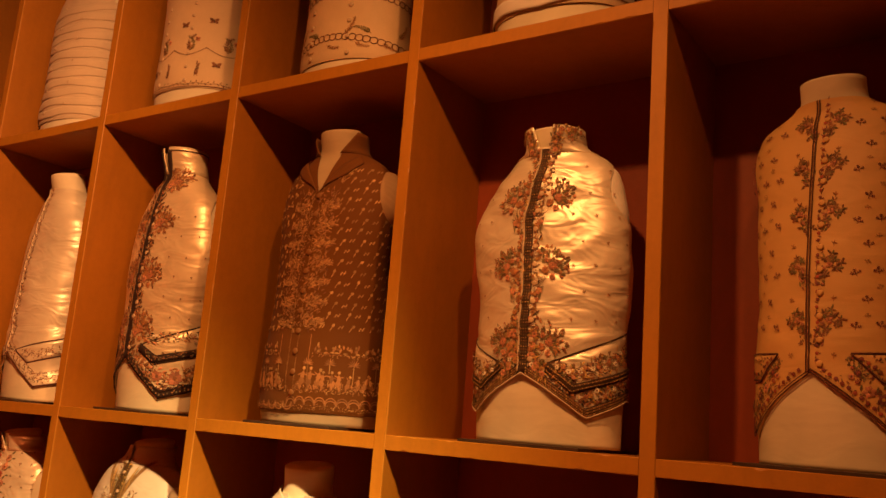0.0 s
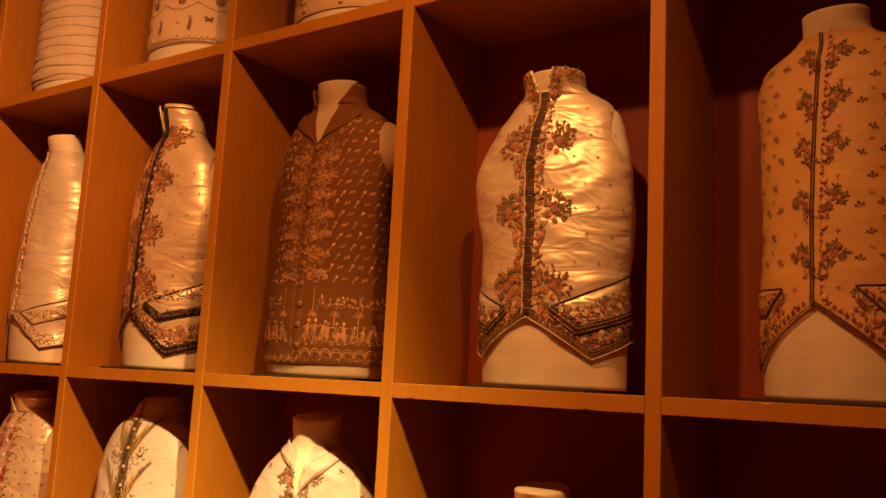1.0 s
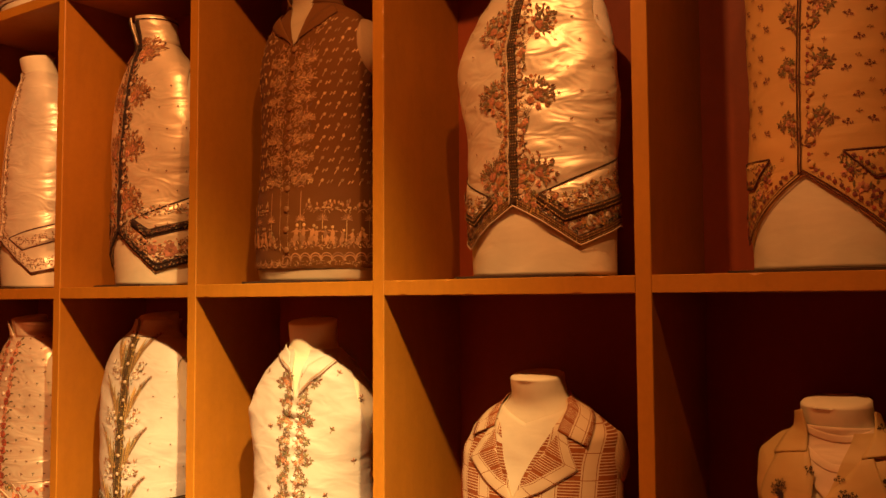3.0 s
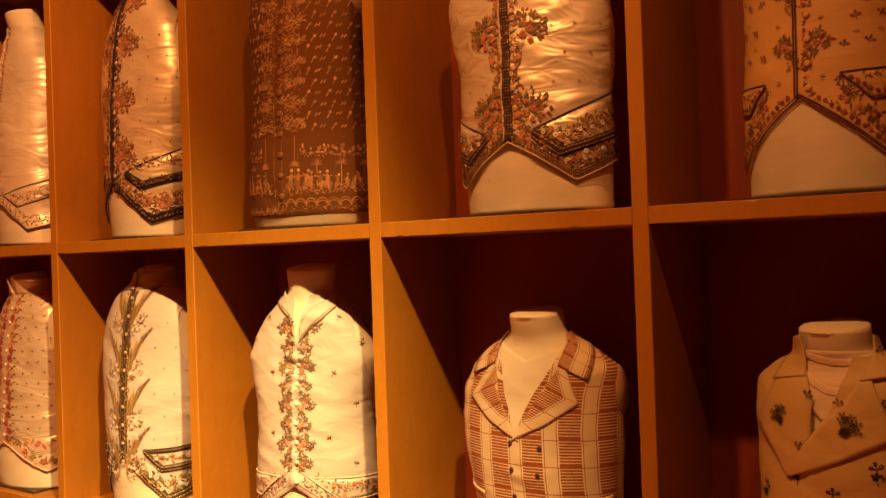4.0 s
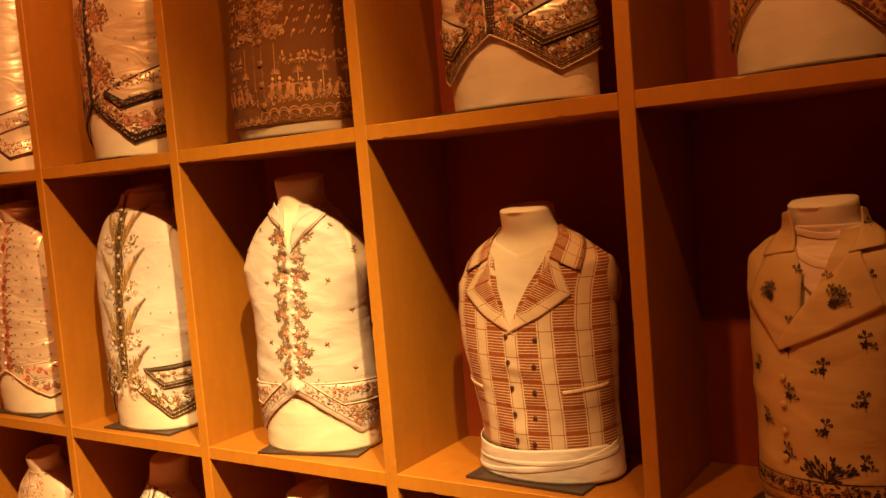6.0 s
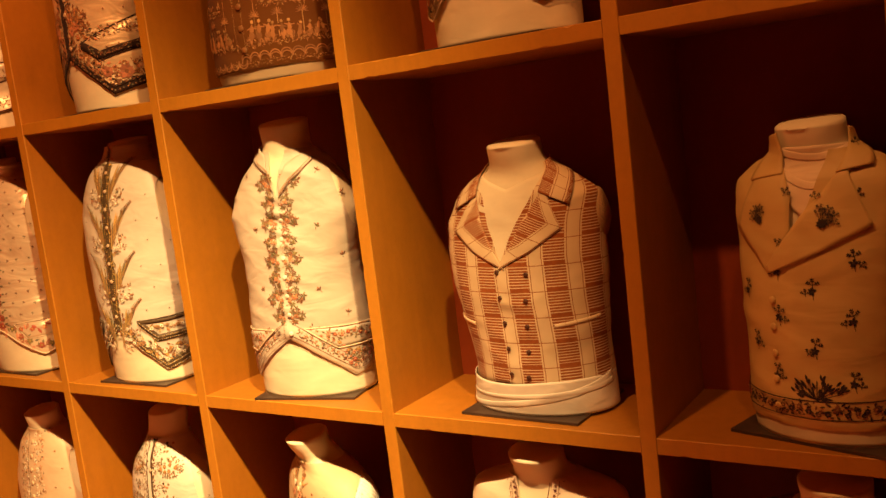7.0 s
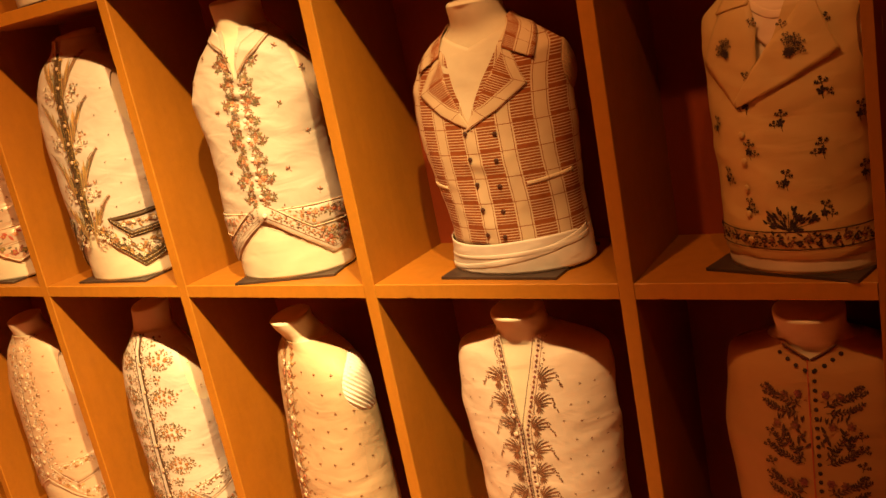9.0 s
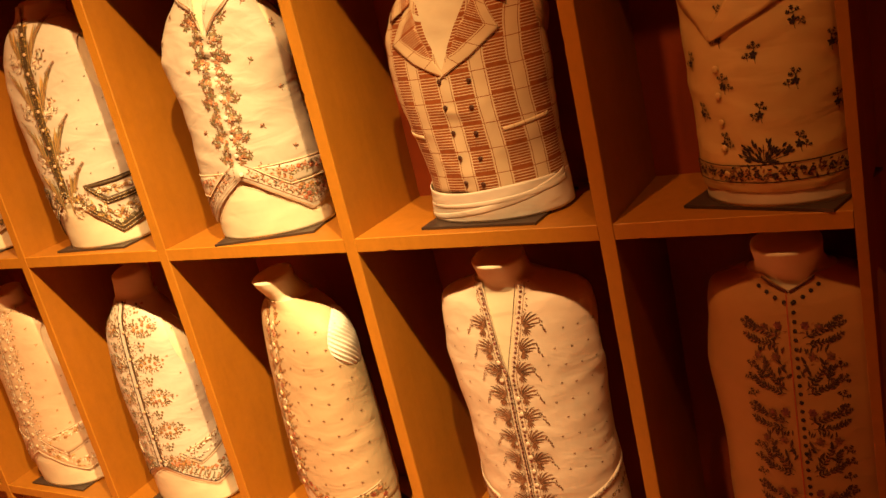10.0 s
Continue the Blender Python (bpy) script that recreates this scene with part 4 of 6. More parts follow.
def brown_waistcoat():
    t, f = stand(1, 0.843, 0.727, "brown cotton waistcoat with pale figured borders, sprigs and covered buttons", turn=1, mat=M_CALICO_SHADED, rows=[(0, 0.16, 0), (0.02, 0.17, 0), (0.08, 0.173, 0), (0.14, 0.169, 0), (0.2, 0.164, 0), (0.26, 0.156, 0), (0.32, 0.151, 0), (0.38, 0.151, 0), (0.44, 0.158, 0), (0.52, 0.172, 0), (0.56, 0.165, 0), (0.6, 0.153, 0), (0.64, 0.12, 0)], neck=0.672)
    g = Garment(t, f, 0.0018, 9, straight=0.028, vdepth=0.118, vwide=0.040, pucker=0.002, arm=(0.52, 0.12, 0.062, 0.500))
    g.cloth(M_BROWN, 0.004)
    g.lift = -0.0003
    for s in (1, -1):
        g.band("collar", [(s * 0.002, 0.555), (s * 0.055, 0.625), (s * 0.085, 0.655)], [(s * 0.024, 0.575), (s * 0.075, 0.60), (s * 0.105, 0.628)], M_BROWN, 0.0045, 24, 4, 0.0015)
    g.collar(M_BROWN, 0.600, 0.650, 0.010, 0.052)
    g.pad("sleeve_lining", 1, M_SLEEVE, 0.030, "pale gathered lining at the armhole", pleats=9, depth=0.0012)
    count = [0]

    def motif(u, z):
        count[0] += 1
        c = "straw"
        a = g.rnd.uniform(30, 75)
        if count[0] % 4 == 0:
            for q in range(4):
                g.leaf(c, u + g.rnd.uniform(-0.003, 0.003), z + g.rnd.uniform(-0.003, 0.003), 0.0095, 0.0072, g.rnd.uniform(0, 360))
        elif count[0] % 4 == 1:
            g.stem(c, [(u - 0.006, z - 0.004), (u - 0.002, z + 0.003), (u + 0.002, z - 0.002), (u + 0.006, z + 0.005)], 0.0030)
        elif count[0] % 4 == 2:
            g.leaf(c, u - 0.004, z + 0.003, 0.014, 0.0056, -25)
            g.leaf(c, u, z + 0.001, 0.012, 0.0054, a + 190)
        else:
            g.leaf(c, u, z, 0.011, 0.0072, a)
            g.stem(c, [(u, z), (u - 0.004, z - 0.009)], 0.0019)

    g.scatter(0.0235, 0.0255, 0.225, 0.63, 0.068, 0.23, motif)
    for s in (1, -1):
        z, n = 0.235, 0
        while z < 0.54:
            for q in range(64):
                d = g.rnd.uniform(0, 1)
                g.leaf(("tan", "ochre", "tan", "straw")[q % 4], s * (0.014 + 0.052 * d), z + g.rnd.uniform(-0.016, 0.014) * (1.15 - d), g.rnd.uniform(0.007, 0.016), 0.0032, 90 - s * g.rnd.uniform(30, 110))
            if n % 2:
                g.stem("ochre", [(s * 0.020, z - 0.018), (s * 0.060, z - 0.018)], 0.0013)
                for q in range(4):
                    g.stem("ochre", [(s * (0.024 + 0.009 * q), z - 0.018), (s * (0.024 + 0.009 * q), z + 0.010)], 0.0012)
            z += 0.047
            n += 1
        g.runner(g.front_line(s * 0.012, 0.07, 0.55), 0.0065, ["straw"], 0.0032, 0.0, "scallop")
        g.garland(g.front_line(s * 0.034, 0.215, 0.56), 0.029, 460, ["tan", "tan", "ochre", "brown"], 0.0125, 0.26)
        g.garland([(s * 0.060, 0.58), (s * 0.085, 0.62)], 0.014, 40, ["ochre", "straw"], 0.010, 0.26)
        for z in (0.205, 0.155, 0.151):
            g.stem("ochre", [(s * 0.045, z), (s * 0.235, z)], 0.0018)
        g.stem("ochre", [(s * 0.045, 0.151), (s * 0.045, 0.205)], 0.0018)
        for q in range(9):
            u0 = s * (0.065 + 0.019 * q)
            n = g.rnd.randint(3, 6)
            for r in range(n):
                g.leaf("straw" if r % 2 else "ochre", u0 + g.rnd.uniform(-0.006, 0.006), 0.163 + g.rnd.uniform(0, 0.014), g.rnd.uniform(0.008, 0.014), 0.005, g.rnd.choice((0, 80, 90, 100, 180)))
        g.garland([(s * 0.05, 0.160), (s * 0.235, 0.160)], 0.003, 60, ["ochre", "straw"], 0.008, 0.25)
        for q in range(11):
            # a ragged little figure: leaning body, skirt, legs, arms and head
            u0, h, c, lean = s * (0.030 + 0.019 * q + g.rnd.uniform(-0.004, 0.004)), g.rnd.uniform(0.034, 0.052), g.rnd.choice(("ochre", "straw")), g.rnd.uniform(-16, 16)
            up = lambda d: (u0 + d * h * math.sin(radians(-lean)), 0.078 + d * h * math.cos(radians(lean)))  # noqa: E731
            g.leaf(c, *up(0.38), 0.50 * h, 0.22 * h, 90 + lean)
            g.leaf("ochre", *up(0.16), 0.44 * h, 0.30 * h, 90 + lean + g.rnd.uniform(-15, 15))
            for a in (-14, 12):
                g.leaf(c, *up(0.0), 0.30 * h, 0.08 * h, 90 + a)
            for a in (g.rnd.uniform(-70, 60), g.rnd.uniform(120, 250)):
                g.leaf(c, *up(0.72), 0.30 * h, 0.07 * h, a)
            g.dot("straw", *up(0.97), 0.085 * h)
            for r in range(7):
                g.leaf("ochre", u0 + g.rnd.uniform(-0.010, 0.010), 0.080 + g.rnd.uniform(0, 0.014), 0.009, 0.003, g.rnd.uniform(0, 180))
        for q in (0.045, 0.10, 0.155, 0.21):
            for a in range(9):
                g.leaf("ochre", s * q, 0.138, 0.015, 0.0026, -10 + 25 * a)
            g.stem("straw", [(s * q, 0.09), (s * q, 0.138)], 0.0018)
        g.garland([(s * 0.005, 0.080), (s * 0.24, 0.080)], 0.005, 110, ["ochre", "straw", "ochre"], 0.0085, 0.28)
        g.lift += 0.0012
        g.runner([(s * 0.005, 0.050), (s * 0.24, 0.050)], 0.026, ["ochre"], 0.0125, 0.0, "scallop")
        g.runner([(s * 0.005, 0.044), (s * 0.24, 0.044)], 0.026, ["ochre"], 0.0125, 0.0, "scallop")
        g.garland([(s * 0.005, 0.040), (s * 0.24, 0.040)], 0.006, 130, ["ochre", "straw"], 0.0055, 0.3)
        g.lift -= 0.0012
    g.buttons(M_BUTTON_BROWN, [0.07 + 0.0475 * q for q in range(11)], 0.006, 0.0085)
    g.finish()


def ivory_satin_waistcoat():
    t, f = stand(1, 1.452, 0.655, "ivory satin waistcoat with dark beaded borders and bright bouquets", turn=-1, rows=[(0, 0.158, 0.004), (0.08, 0.159, 0.003), (0.14, 0.158, 0.002), (0.2, 0.157, 0), (0.26, 0.161, 0), (0.32, 0.168, -0.002), (0.38, 0.174, -0.008), (0.44, 0.175, -0.014), (0.48, 0.163, -0.01), (0.52, 0.149, -0.003), (0.56, 0.13, 0.002), (0.59, 0.104, 0)], neck=0.606)
    g = Garment(t, f, 0.0042, 10, pucker=0.0055, peak=0.134, point=0.055, point_u=0.128, side=0.095, arm=(0.56, 0.150, 0.066, 0.515))
    g.cloth(M_IVORY)
    g.lift = 0.0012
    g.border(M_BORDER, 0.018, -0.006)
    g.band("edge_piping", g.front_line(-0.0095, 0.136, g.neck), g.front_line(-0.0065, 0.136, g.neck), M_CORD, 0.0034, 60, 2)
    g.collar(M_IVORY, 0.598, 0.654, 0.003, 0.016)
    g.pad("shoulder_lining", 1, M_LINEN, 0.006, "white lining in the armhole")
    for s in (1, -1):
        g.band("hem_piping", g.hem_line(0, s * 0.26, -0.002), g.hem_line(0, s * 0.26, 0.0012), M_CORD, 0.0030, 60, 2)
        g.flap(s, (0.044, 0.150), (0.225, 0.226), (0.100, 0.098), (0.238, 0.142), M_IVORY, M_BORDER)
        low = [(0.048, 0.146), (0.101, 0.106), (0.238, 0.150)]
        g.band("flap_border", [(s * a, b - 0.008) for a, b in low], [(s * (a + 0.006), b + 0.012) for a, b in low], M_BORDER, 0.0042, 30, 2)
        g.lift += 0.003
        for o in (-0.003, 0.006):
            g.runner([(s * (a + o * 0.3), b + o) for a, b in low], 0.0040, ["gold", "tan"], 0.0015, 0.1, "dots")
        g.garland([(s * 0.066, 0.146), (s * 0.110, 0.136), (s * 0.228, 0.190)], 0.016, 230, ["ochre", "gold", "bark", "green", "brown", "umber"], 0.0095, 0.36, ("white", "dusk"), 0.005)
        g.lift -= 0.003
        for z in (0.486, 0.343, 0.192):
            g.cluster(s * 0.047 if s > 0 else -0.036, z, 0.042, s, ("dusk", "rose", "ochre"), ("green", "umber", "ochre", "grey"), 90)
            for q in range(5):
                g.stem("green" if q % 2 else "tan", [(s * (0.046 - 0.004 * q), z - 0.016), (s * (0.032 - 0.002 * q), z - 0.036), (s * (0.025 - 0.001 * q), z - 0.052)], 0.0009)
            for q in range(5):
                g.leaf("green" if q % 2 else "grey", s * 0.027, z - 0.070 + 0.006 * q, 0.014, 0.0034, 90 - s * (22 + 8 * q))
            g.flower("rose", "gold", s * 0.028, z - 0.048, 0.008, 6)
        g.lift += 0.005
        g.cluster(s * 0.052, 0.628, 0.017, s, ("dusk", "rose", "ochre"), ("green", "gold", "grey"), 40)
        g.garland([(s * 0.024, 0.590), (s * 0.030, 0.640)], 0.009, 70, ["bark", "umber", "gold", "green", "brown"], 0.0095, 0.36, ("rose",), 0.006)
        g.garland([(s * 0.030, 0.640), (s * 0.085, 0.640)], 0.006, 60, ["umber", "brown", "gold", "green"], 0.0085, 0.36, ("dusk", "rose"), 0.005)
        g.lift -= 0.005
        g.garland(g.hem_line(s * 0.02, s * 0.25, 0.036), 0.015, 260, ["gold", "umber", "ochre", "brown", "bark", "green"], 0.0105, 0.36, ("white", "dusk", "ochre"), 0.0052)
        g.garland(g.hem_line(s * 0.02, s * 0.25, 0.024), 0.004, 70, ["black", "brown"], 0.0095, 0.36)
        for o in (0.004, 0.009, 0.014):
            g.runner(g.hem_line(s * 0.01, s * 0.25, o), 0.0040, ["gold", "tan", "ochre"], 0.0015, 0.1, "dots")
        g.garland([(s * 0.026, 0.22), (s * 0.022, 0.16), (s * 0.05, 0.125)], 0.007, 50, ["gold", "green", "tan"], 0.013, 0.3, ("rose",), 0.008)
    for o in (-0.002, 0.003, 0.008):
        g.runner(g.front_line(o, 0.15, g.neck - 0.01), 0.0058, ["gold", "grey", "tan"], 0.0013, 0.1, "dots")
    g.garland(g.front_line(0.020, 0.15, g.neck), 0.009, 300, ["gold", "brown", "umber", "green", "ochre", "bark"], 0.0095, 0.36, ("white", "dusk", "ochre"), 0.0052)
    g.garland(g.front_line(-0.016, 0.15, g.neck), 0.008, 220, ["gold", "brown", "umber", "green", "ochre", "bark"], 0.0095, 0.36, ("ochre", "dusk"), 0.0052)
    g.scatter(0.046, 0.052, 0.24, 0.60, 0.095, 0.24, lambda u, z: g.sprig("tan", u, z, 0.0052))
    g.buttons(M_BUTTON, [0.16 + 0.0375 * q for q in range(12)], 0.019, 0.0066, 0.0042, label="pale covered button")
    g.finish()


def sprigged_tan_waistcoat():
    t, f = stand(1, 2.005, 0.678, "tan silk waistcoat scattered with sprigs, dark bound at the edges", turn=-13, rows=[(0, 0.139, 0), (0.08, 0.141, 0), (0.14, 0.14, 0), (0.2, 0.139, 0), (0.26, 0.135, 0), (0.32, 0.136, 0), (0.44, 0.141, 0), (0.48, 0.145, 0), (0.52, 0.153, 0), (0.56, 0.147, 0), (0.6, 0.131, 0), (0.62, 0.085, 0)], neck=0.632)
    g = Garment(t, f, 0.0018, 11, pucker=0.0012, peak=0.150, point=0.042, point_u=0.135, side=0.09)
    g.cloth(M_TAN, 0.006)
    g.band("front_binding", g.front_line(-0.009, 0.150, g.neck), g.front_line(-0.0065, 0.150, g.neck), M_EDGE, 0.003, 60, 2)
    g.band("front_binding", g.front_line(-0.0045, 0.150, g.neck), g.front_line(-0.002, 0.150, g.neck), M_EDGE, 0.003, 60, 2)
    for s in (1, -1):
        g.band("hem_binding", g.hem_line(0, s * 0.24, 0.0), g.hem_line(0, s * 0.24, 0.0028), M_EDGE, 0.0024, 60, 2)
        g.band("hem_binding", g.hem_line(0, s * 0.24, 0.0055), g.hem_line(0, s * 0.24, 0.0078), M_EDGE, 0.0024, 60, 2)
        g.flap(s, (0.060, 0.182), (0.20, 0.188), (0.105, 0.138), (0.21, 0.150), M_TAN, M_EDGE)
        g.lift += 0.0016
        vine = [(s * 0.075, 0.174), (s * 0.108, 0.150), (s * 0.20, 0.160)]
        g.runner(vine, 0.011, ["plum", "red", "plum", "brown"], 0.0034, 0.2, "dots")
        g.garland(vine, 0.006, 40, ["plum", "brown", "green"], 0.007, 0.3)
        g.garland([(s * 0.09, 0.174), (s * 0.2, 0.178)], 0.005, 40, ["plum", "green", "ochre"], 0.0085, 0.32)
        g.lift -= 0.0016
        for z in (0.585, 0.503, 0.418, 0.326, 0.234):
            u = 0.021 if s > 0 else -0.017
            g.rosette(u, z, 0.026 if s > 0 else 0.022, s, ("dusk", "rose", "ochre"), ("green", "umber", "tan", "brown"))
            g.garland([(u - s * 0.008, z - 0.034), (u - s * 0.004, z - 0.012)], 0.009, 24, ["umber", "green", "dusk", "brown"], 0.009, 0.36)
            g.sprig("ochre", s * 0.035, z - 0.056, 0.006)
        g.cluster(s * 0.065, 0.150, 0.026, s, ("plum", "red", "rose"), ("green", "grey", "brown"), 40)
        g.runner(g.hem_line(s * 0.02, s * 0.23, 0.018), 0.0115, ["plum", "red"], 0.0036, 0.1, "dots")
        g.garland(g.hem_line(s * 0.02, s * 0.23, 0.020), 0.006, 70, ["plum", "brown"], 0.007, 0.26)
        g.garland(g.hem_line(s * 0.08, s * 0.23, 0.042), 0.013, 100, ["green", "grey", "brown", "plum"], 0.0105, 0.34, ("rose", "plum", "ochre"), 0.009)
    g.runner(g.front_line(0.010, 0.17, g.neck), 0.0125, ["plum", "red"], 0.0030, 0.2, "dots")
    g.garland(g.front_line(0.011, 0.17, g.neck), 0.003, 80, ["plum", "brown"], 0.007, 0.26)
    g.scatter(0.034, 0.0437, 0.225, 0.62, 0.068, 0.20, lambda u, z: g.twig("plum", u, z, 0.0100))
    g.scatter(0.034, 0.0437, 0.245, 0.62, 0.085, 0.20, lambda u, z: g.twig(g.rnd.choice(["ochre", "tan"]), u, z, 0.0060))
    g.buttons(M_TAN, [0.165 + 0.0385 * q for q in range(12)], 0.014, 0.0062)
    g.finish()


# ---- third row ----
def pink_brocade_waistcoat():
    t, f = stand(2, -0.322, 0.64, "pink brocade waistcoat with red rose borders and scattered sprigs", y=0.124)
    g = Garment(t, f, 0.0045, 12, peak=0.135, point=0.05, point_u=0.15, side=0.085)
    g.cloth(M_PINK)
    top = g.neck
    g.collar(M_PINK, 0.60, 0.65, 0.004, 0.012)
    for s in (1, -1):
        g.band("hem_braid", g.hem_line(0, s * 0.26, 0.0), g.hem_line(0, s * 0.26, 0.006), M_CORD, 0.0026, 60, 2)
        g.flap(s, (0.065, 0.152), (0.24, 0.165), (0.11, 0.105), (0.24, 0.115), M_PINK, M_CORD)
        g.lift += 0.0016
        g.runner([(s * 0.09, 0.135), (s * 0.24, 0.138)], 0.017, ["red", "rose", "red"], 0.009, 0.3, "flowers")
        g.lift -= 0.0016
        g.runner(g.hem_line(s * 0.02, s * 0.25, 0.024), 0.018, ["red", "rose", "green", "rose"], 0.011, 0.5, "flowers")
        g.runner(g.hem_line(s * 0.02, s * 0.25, 0.034), 0.014, ["green", "grey"], 0.007, 0.7, "leaves")
        z = 0.15
        while z < top - 0.01:
            g.flower("red" if g.rnd.random() < 0.6 else "rose", "brown", s * (0.022 + g.rnd.uniform(-0.005, 0.010)), z, 0.013, 7)
            g.leaf("green", s * 0.03, z + 0.012, 0.016, 0.006, 90 - s * 50)
            g.leaf("grey", s * 0.04, z, 0.014, 0.005, 90 - s * 90)
            z += 0.024
    g.scatter(0.034, 0.033, 0.18, 0.58, 0.062, 0.24, lambda u, z: g.sprig("brown" if g.rnd.random() < 0.7 else "grey", u, z, 0.0062))
    g.buttons(M_PEARL, [0.16 + 0.042 * q for q in range(10)], 0.006, 0.0065)
    g.finish()


def gold_leaf_waistcoat():
    t, f = stand(2, 0.256, 0.65, "white silk waistcoat with olive braid and gold leaf embroidery", turn=2, rows=[(0, 0.142, 0), (0.08, 0.138, 0), (0.14, 0.147, 0), (0.2, 0.156, 0), (0.26, 0.167, 0), (0.32, 0.173, 0), (0.44, 0.178, 0), (0.48, 0.173, 0), (0.52, 0.157, 0), (0.56, 0.133, 0), (0.59, 0.105, 0)], neck=0.606, nod=-0.02, y=0.124)
    g = Garment(t, f, 0.0022, 13, pucker=0.002, peak=0.150, point=0.030, point_u=0.125, side=0.06)
    g.cloth(M_WHITE)
    g.lift = 0.0012
    g.border(M_BRAID, 0.030, -0.015, top=0.604)
    g.collar(M_WHITE, 0.600, 0.648, 0.002, 0.006)
    for s in (1, -1):
        g.flap(s, (0.066, 0.172), (0.225, 0.182), (0.113, 0.114), (0.23, 0.122), M_WHITE, M_BRAID)
        low = [(0.070, 0.166), (0.114, 0.121), (0.23, 0.130)]
        g.band("flap_border", [(s * a, b - 0.006) for a, b in low], [(s * (a + 0.006), b + 0.011) for a, b in low], M_BRAID, 0.0042, 30, 2)
        up = [(0.068, 0.170), (0.150, 0.172), (0.225, 0.180)]
        g.band("flap_border", [(s * a, b - 0.007) for a, b in up], [(s * a, b + 0.002) for a, b in up], M_BRAID, 0.0042, 30, 2)
        g.lift += 0.003
        g.garland([(s * 0.098, 0.152), (s * 0.225, 0.156)], 0.008, 70, ["gold", "green", "tan", "brown"], 0.0110, 0.32, ("white", "tan"), 0.0055)
        for o in (-0.003, 0.005):
            g.runner([(s * (a + o * 0.3), b + o) for a, b in low], 0.0050, ["gold", "white"], 0.0014, 0.1, "dots")
        g.lift -= 0.003
        g.garland(g.hem_line(s * 0.03, s * 0.25, 0.036), 0.014, 150, ["gold", "green", "tan", "brown", "grey"], 0.0135, 0.30, ("white", "tan", "white"), 0.0062)
        g.garland(g.hem_line(s * 0.10, s * 0.25, 0.056), 0.010, 60, ["gold", "green", "tan"], 0.0120, 0.30, ("white", "tan"), 0.0062)
        for o in (0.005, 0.016):
            g.runner(g.hem_line(s * 0.0, s * 0.25, o), 0.0055, ["gold", "white"], 0.0016, 0.1, "dots")
        for z in (0.610, 0.487, 0.356, 0.231):
            # a sheaf of long blades, a feathery ear that bends outwards, and tufts of small white petals below it
            for q in range(30):
                g.plume(("green", "tan", "gold", "umber", "grey")[q % 5], s * (0.014 + 0.0011 * q), z - 0.122 + 0.0022 * q, g.rnd.uniform(0.052, 0.080) - 0.0006 * q, 90 - 1.0 * q, g.rnd.uniform(2, 14), 0.0036, s)
            g.plume("gold", s * 0.028, z - 0.090, 0.068, 82, 6, 0.0062, s)
            g.plume("tan", s * 0.040, z - 0.064, 0.066, 66, 34, 0.0014, s)
            for q in range(8):
                d = q / 7
                u0, z0 = s * (0.056 + 0.030 * d), z - 0.026 + 0.026 * d
                for a in (-48, 0, 48):
                    g.leaf(("umber", "tan", "grey")[q % 3], u0, z0, 0.0088 * (1.15 - 0.5 * d), 0.0024, 90 - s * 48 + a)
            for q in range(34):
                d = g.rnd.random()
                g.leaf(("white", "tan", "ochre", "grey")[q % 4], s * (0.020 + 0.042 * d), z - 0.135 + 0.045 * g.rnd.random() + 0.012 * d, g.rnd.uniform(0.007, 0.012), 0.0036, 90 - s * g.rnd.uniform(-40, 110))
            for q in range(4):
                g.flower("white", "tan", s * (0.022 + 0.009 * q), z - 0.128 + g.rnd.uniform(0, 0.034), 0.0056, 7)
    g.garland(g.front_line(0.0, 0.14, g.neck), 0.005, 90, ["gold", "brown", "grey", "green"], 0.006, 0.4)
    g.garland(g.front_line(0.017, 0.14, g.neck), 0.006, 90, ["green", "brown", "green", "gold"], 0.0135, 0.30)
    g.garland(g.front_line(-0.017, 0.14, g.neck), 0.005, 70, ["green", "brown", "green", "gold"], 0.0135, 0.30)
    for o in (-0.008, 0.009):
        g.runner(g.front_line(o, 0.14, g.neck), 0.0055, ["gold"], 0.0015, 0.1, "dots")
    g.scatter(0.055, 0.06, 0.2, 0.56, 0.10, 0.24, lambda u, z: g.leaf("grey", u, z, 0.006, 0.0025, 30))
    g.buttons(M_BUTTON, [0.14 + 0.0475 * q for q in range(10)], 0.002, 0.0056, 0.0040)
    g.finish()


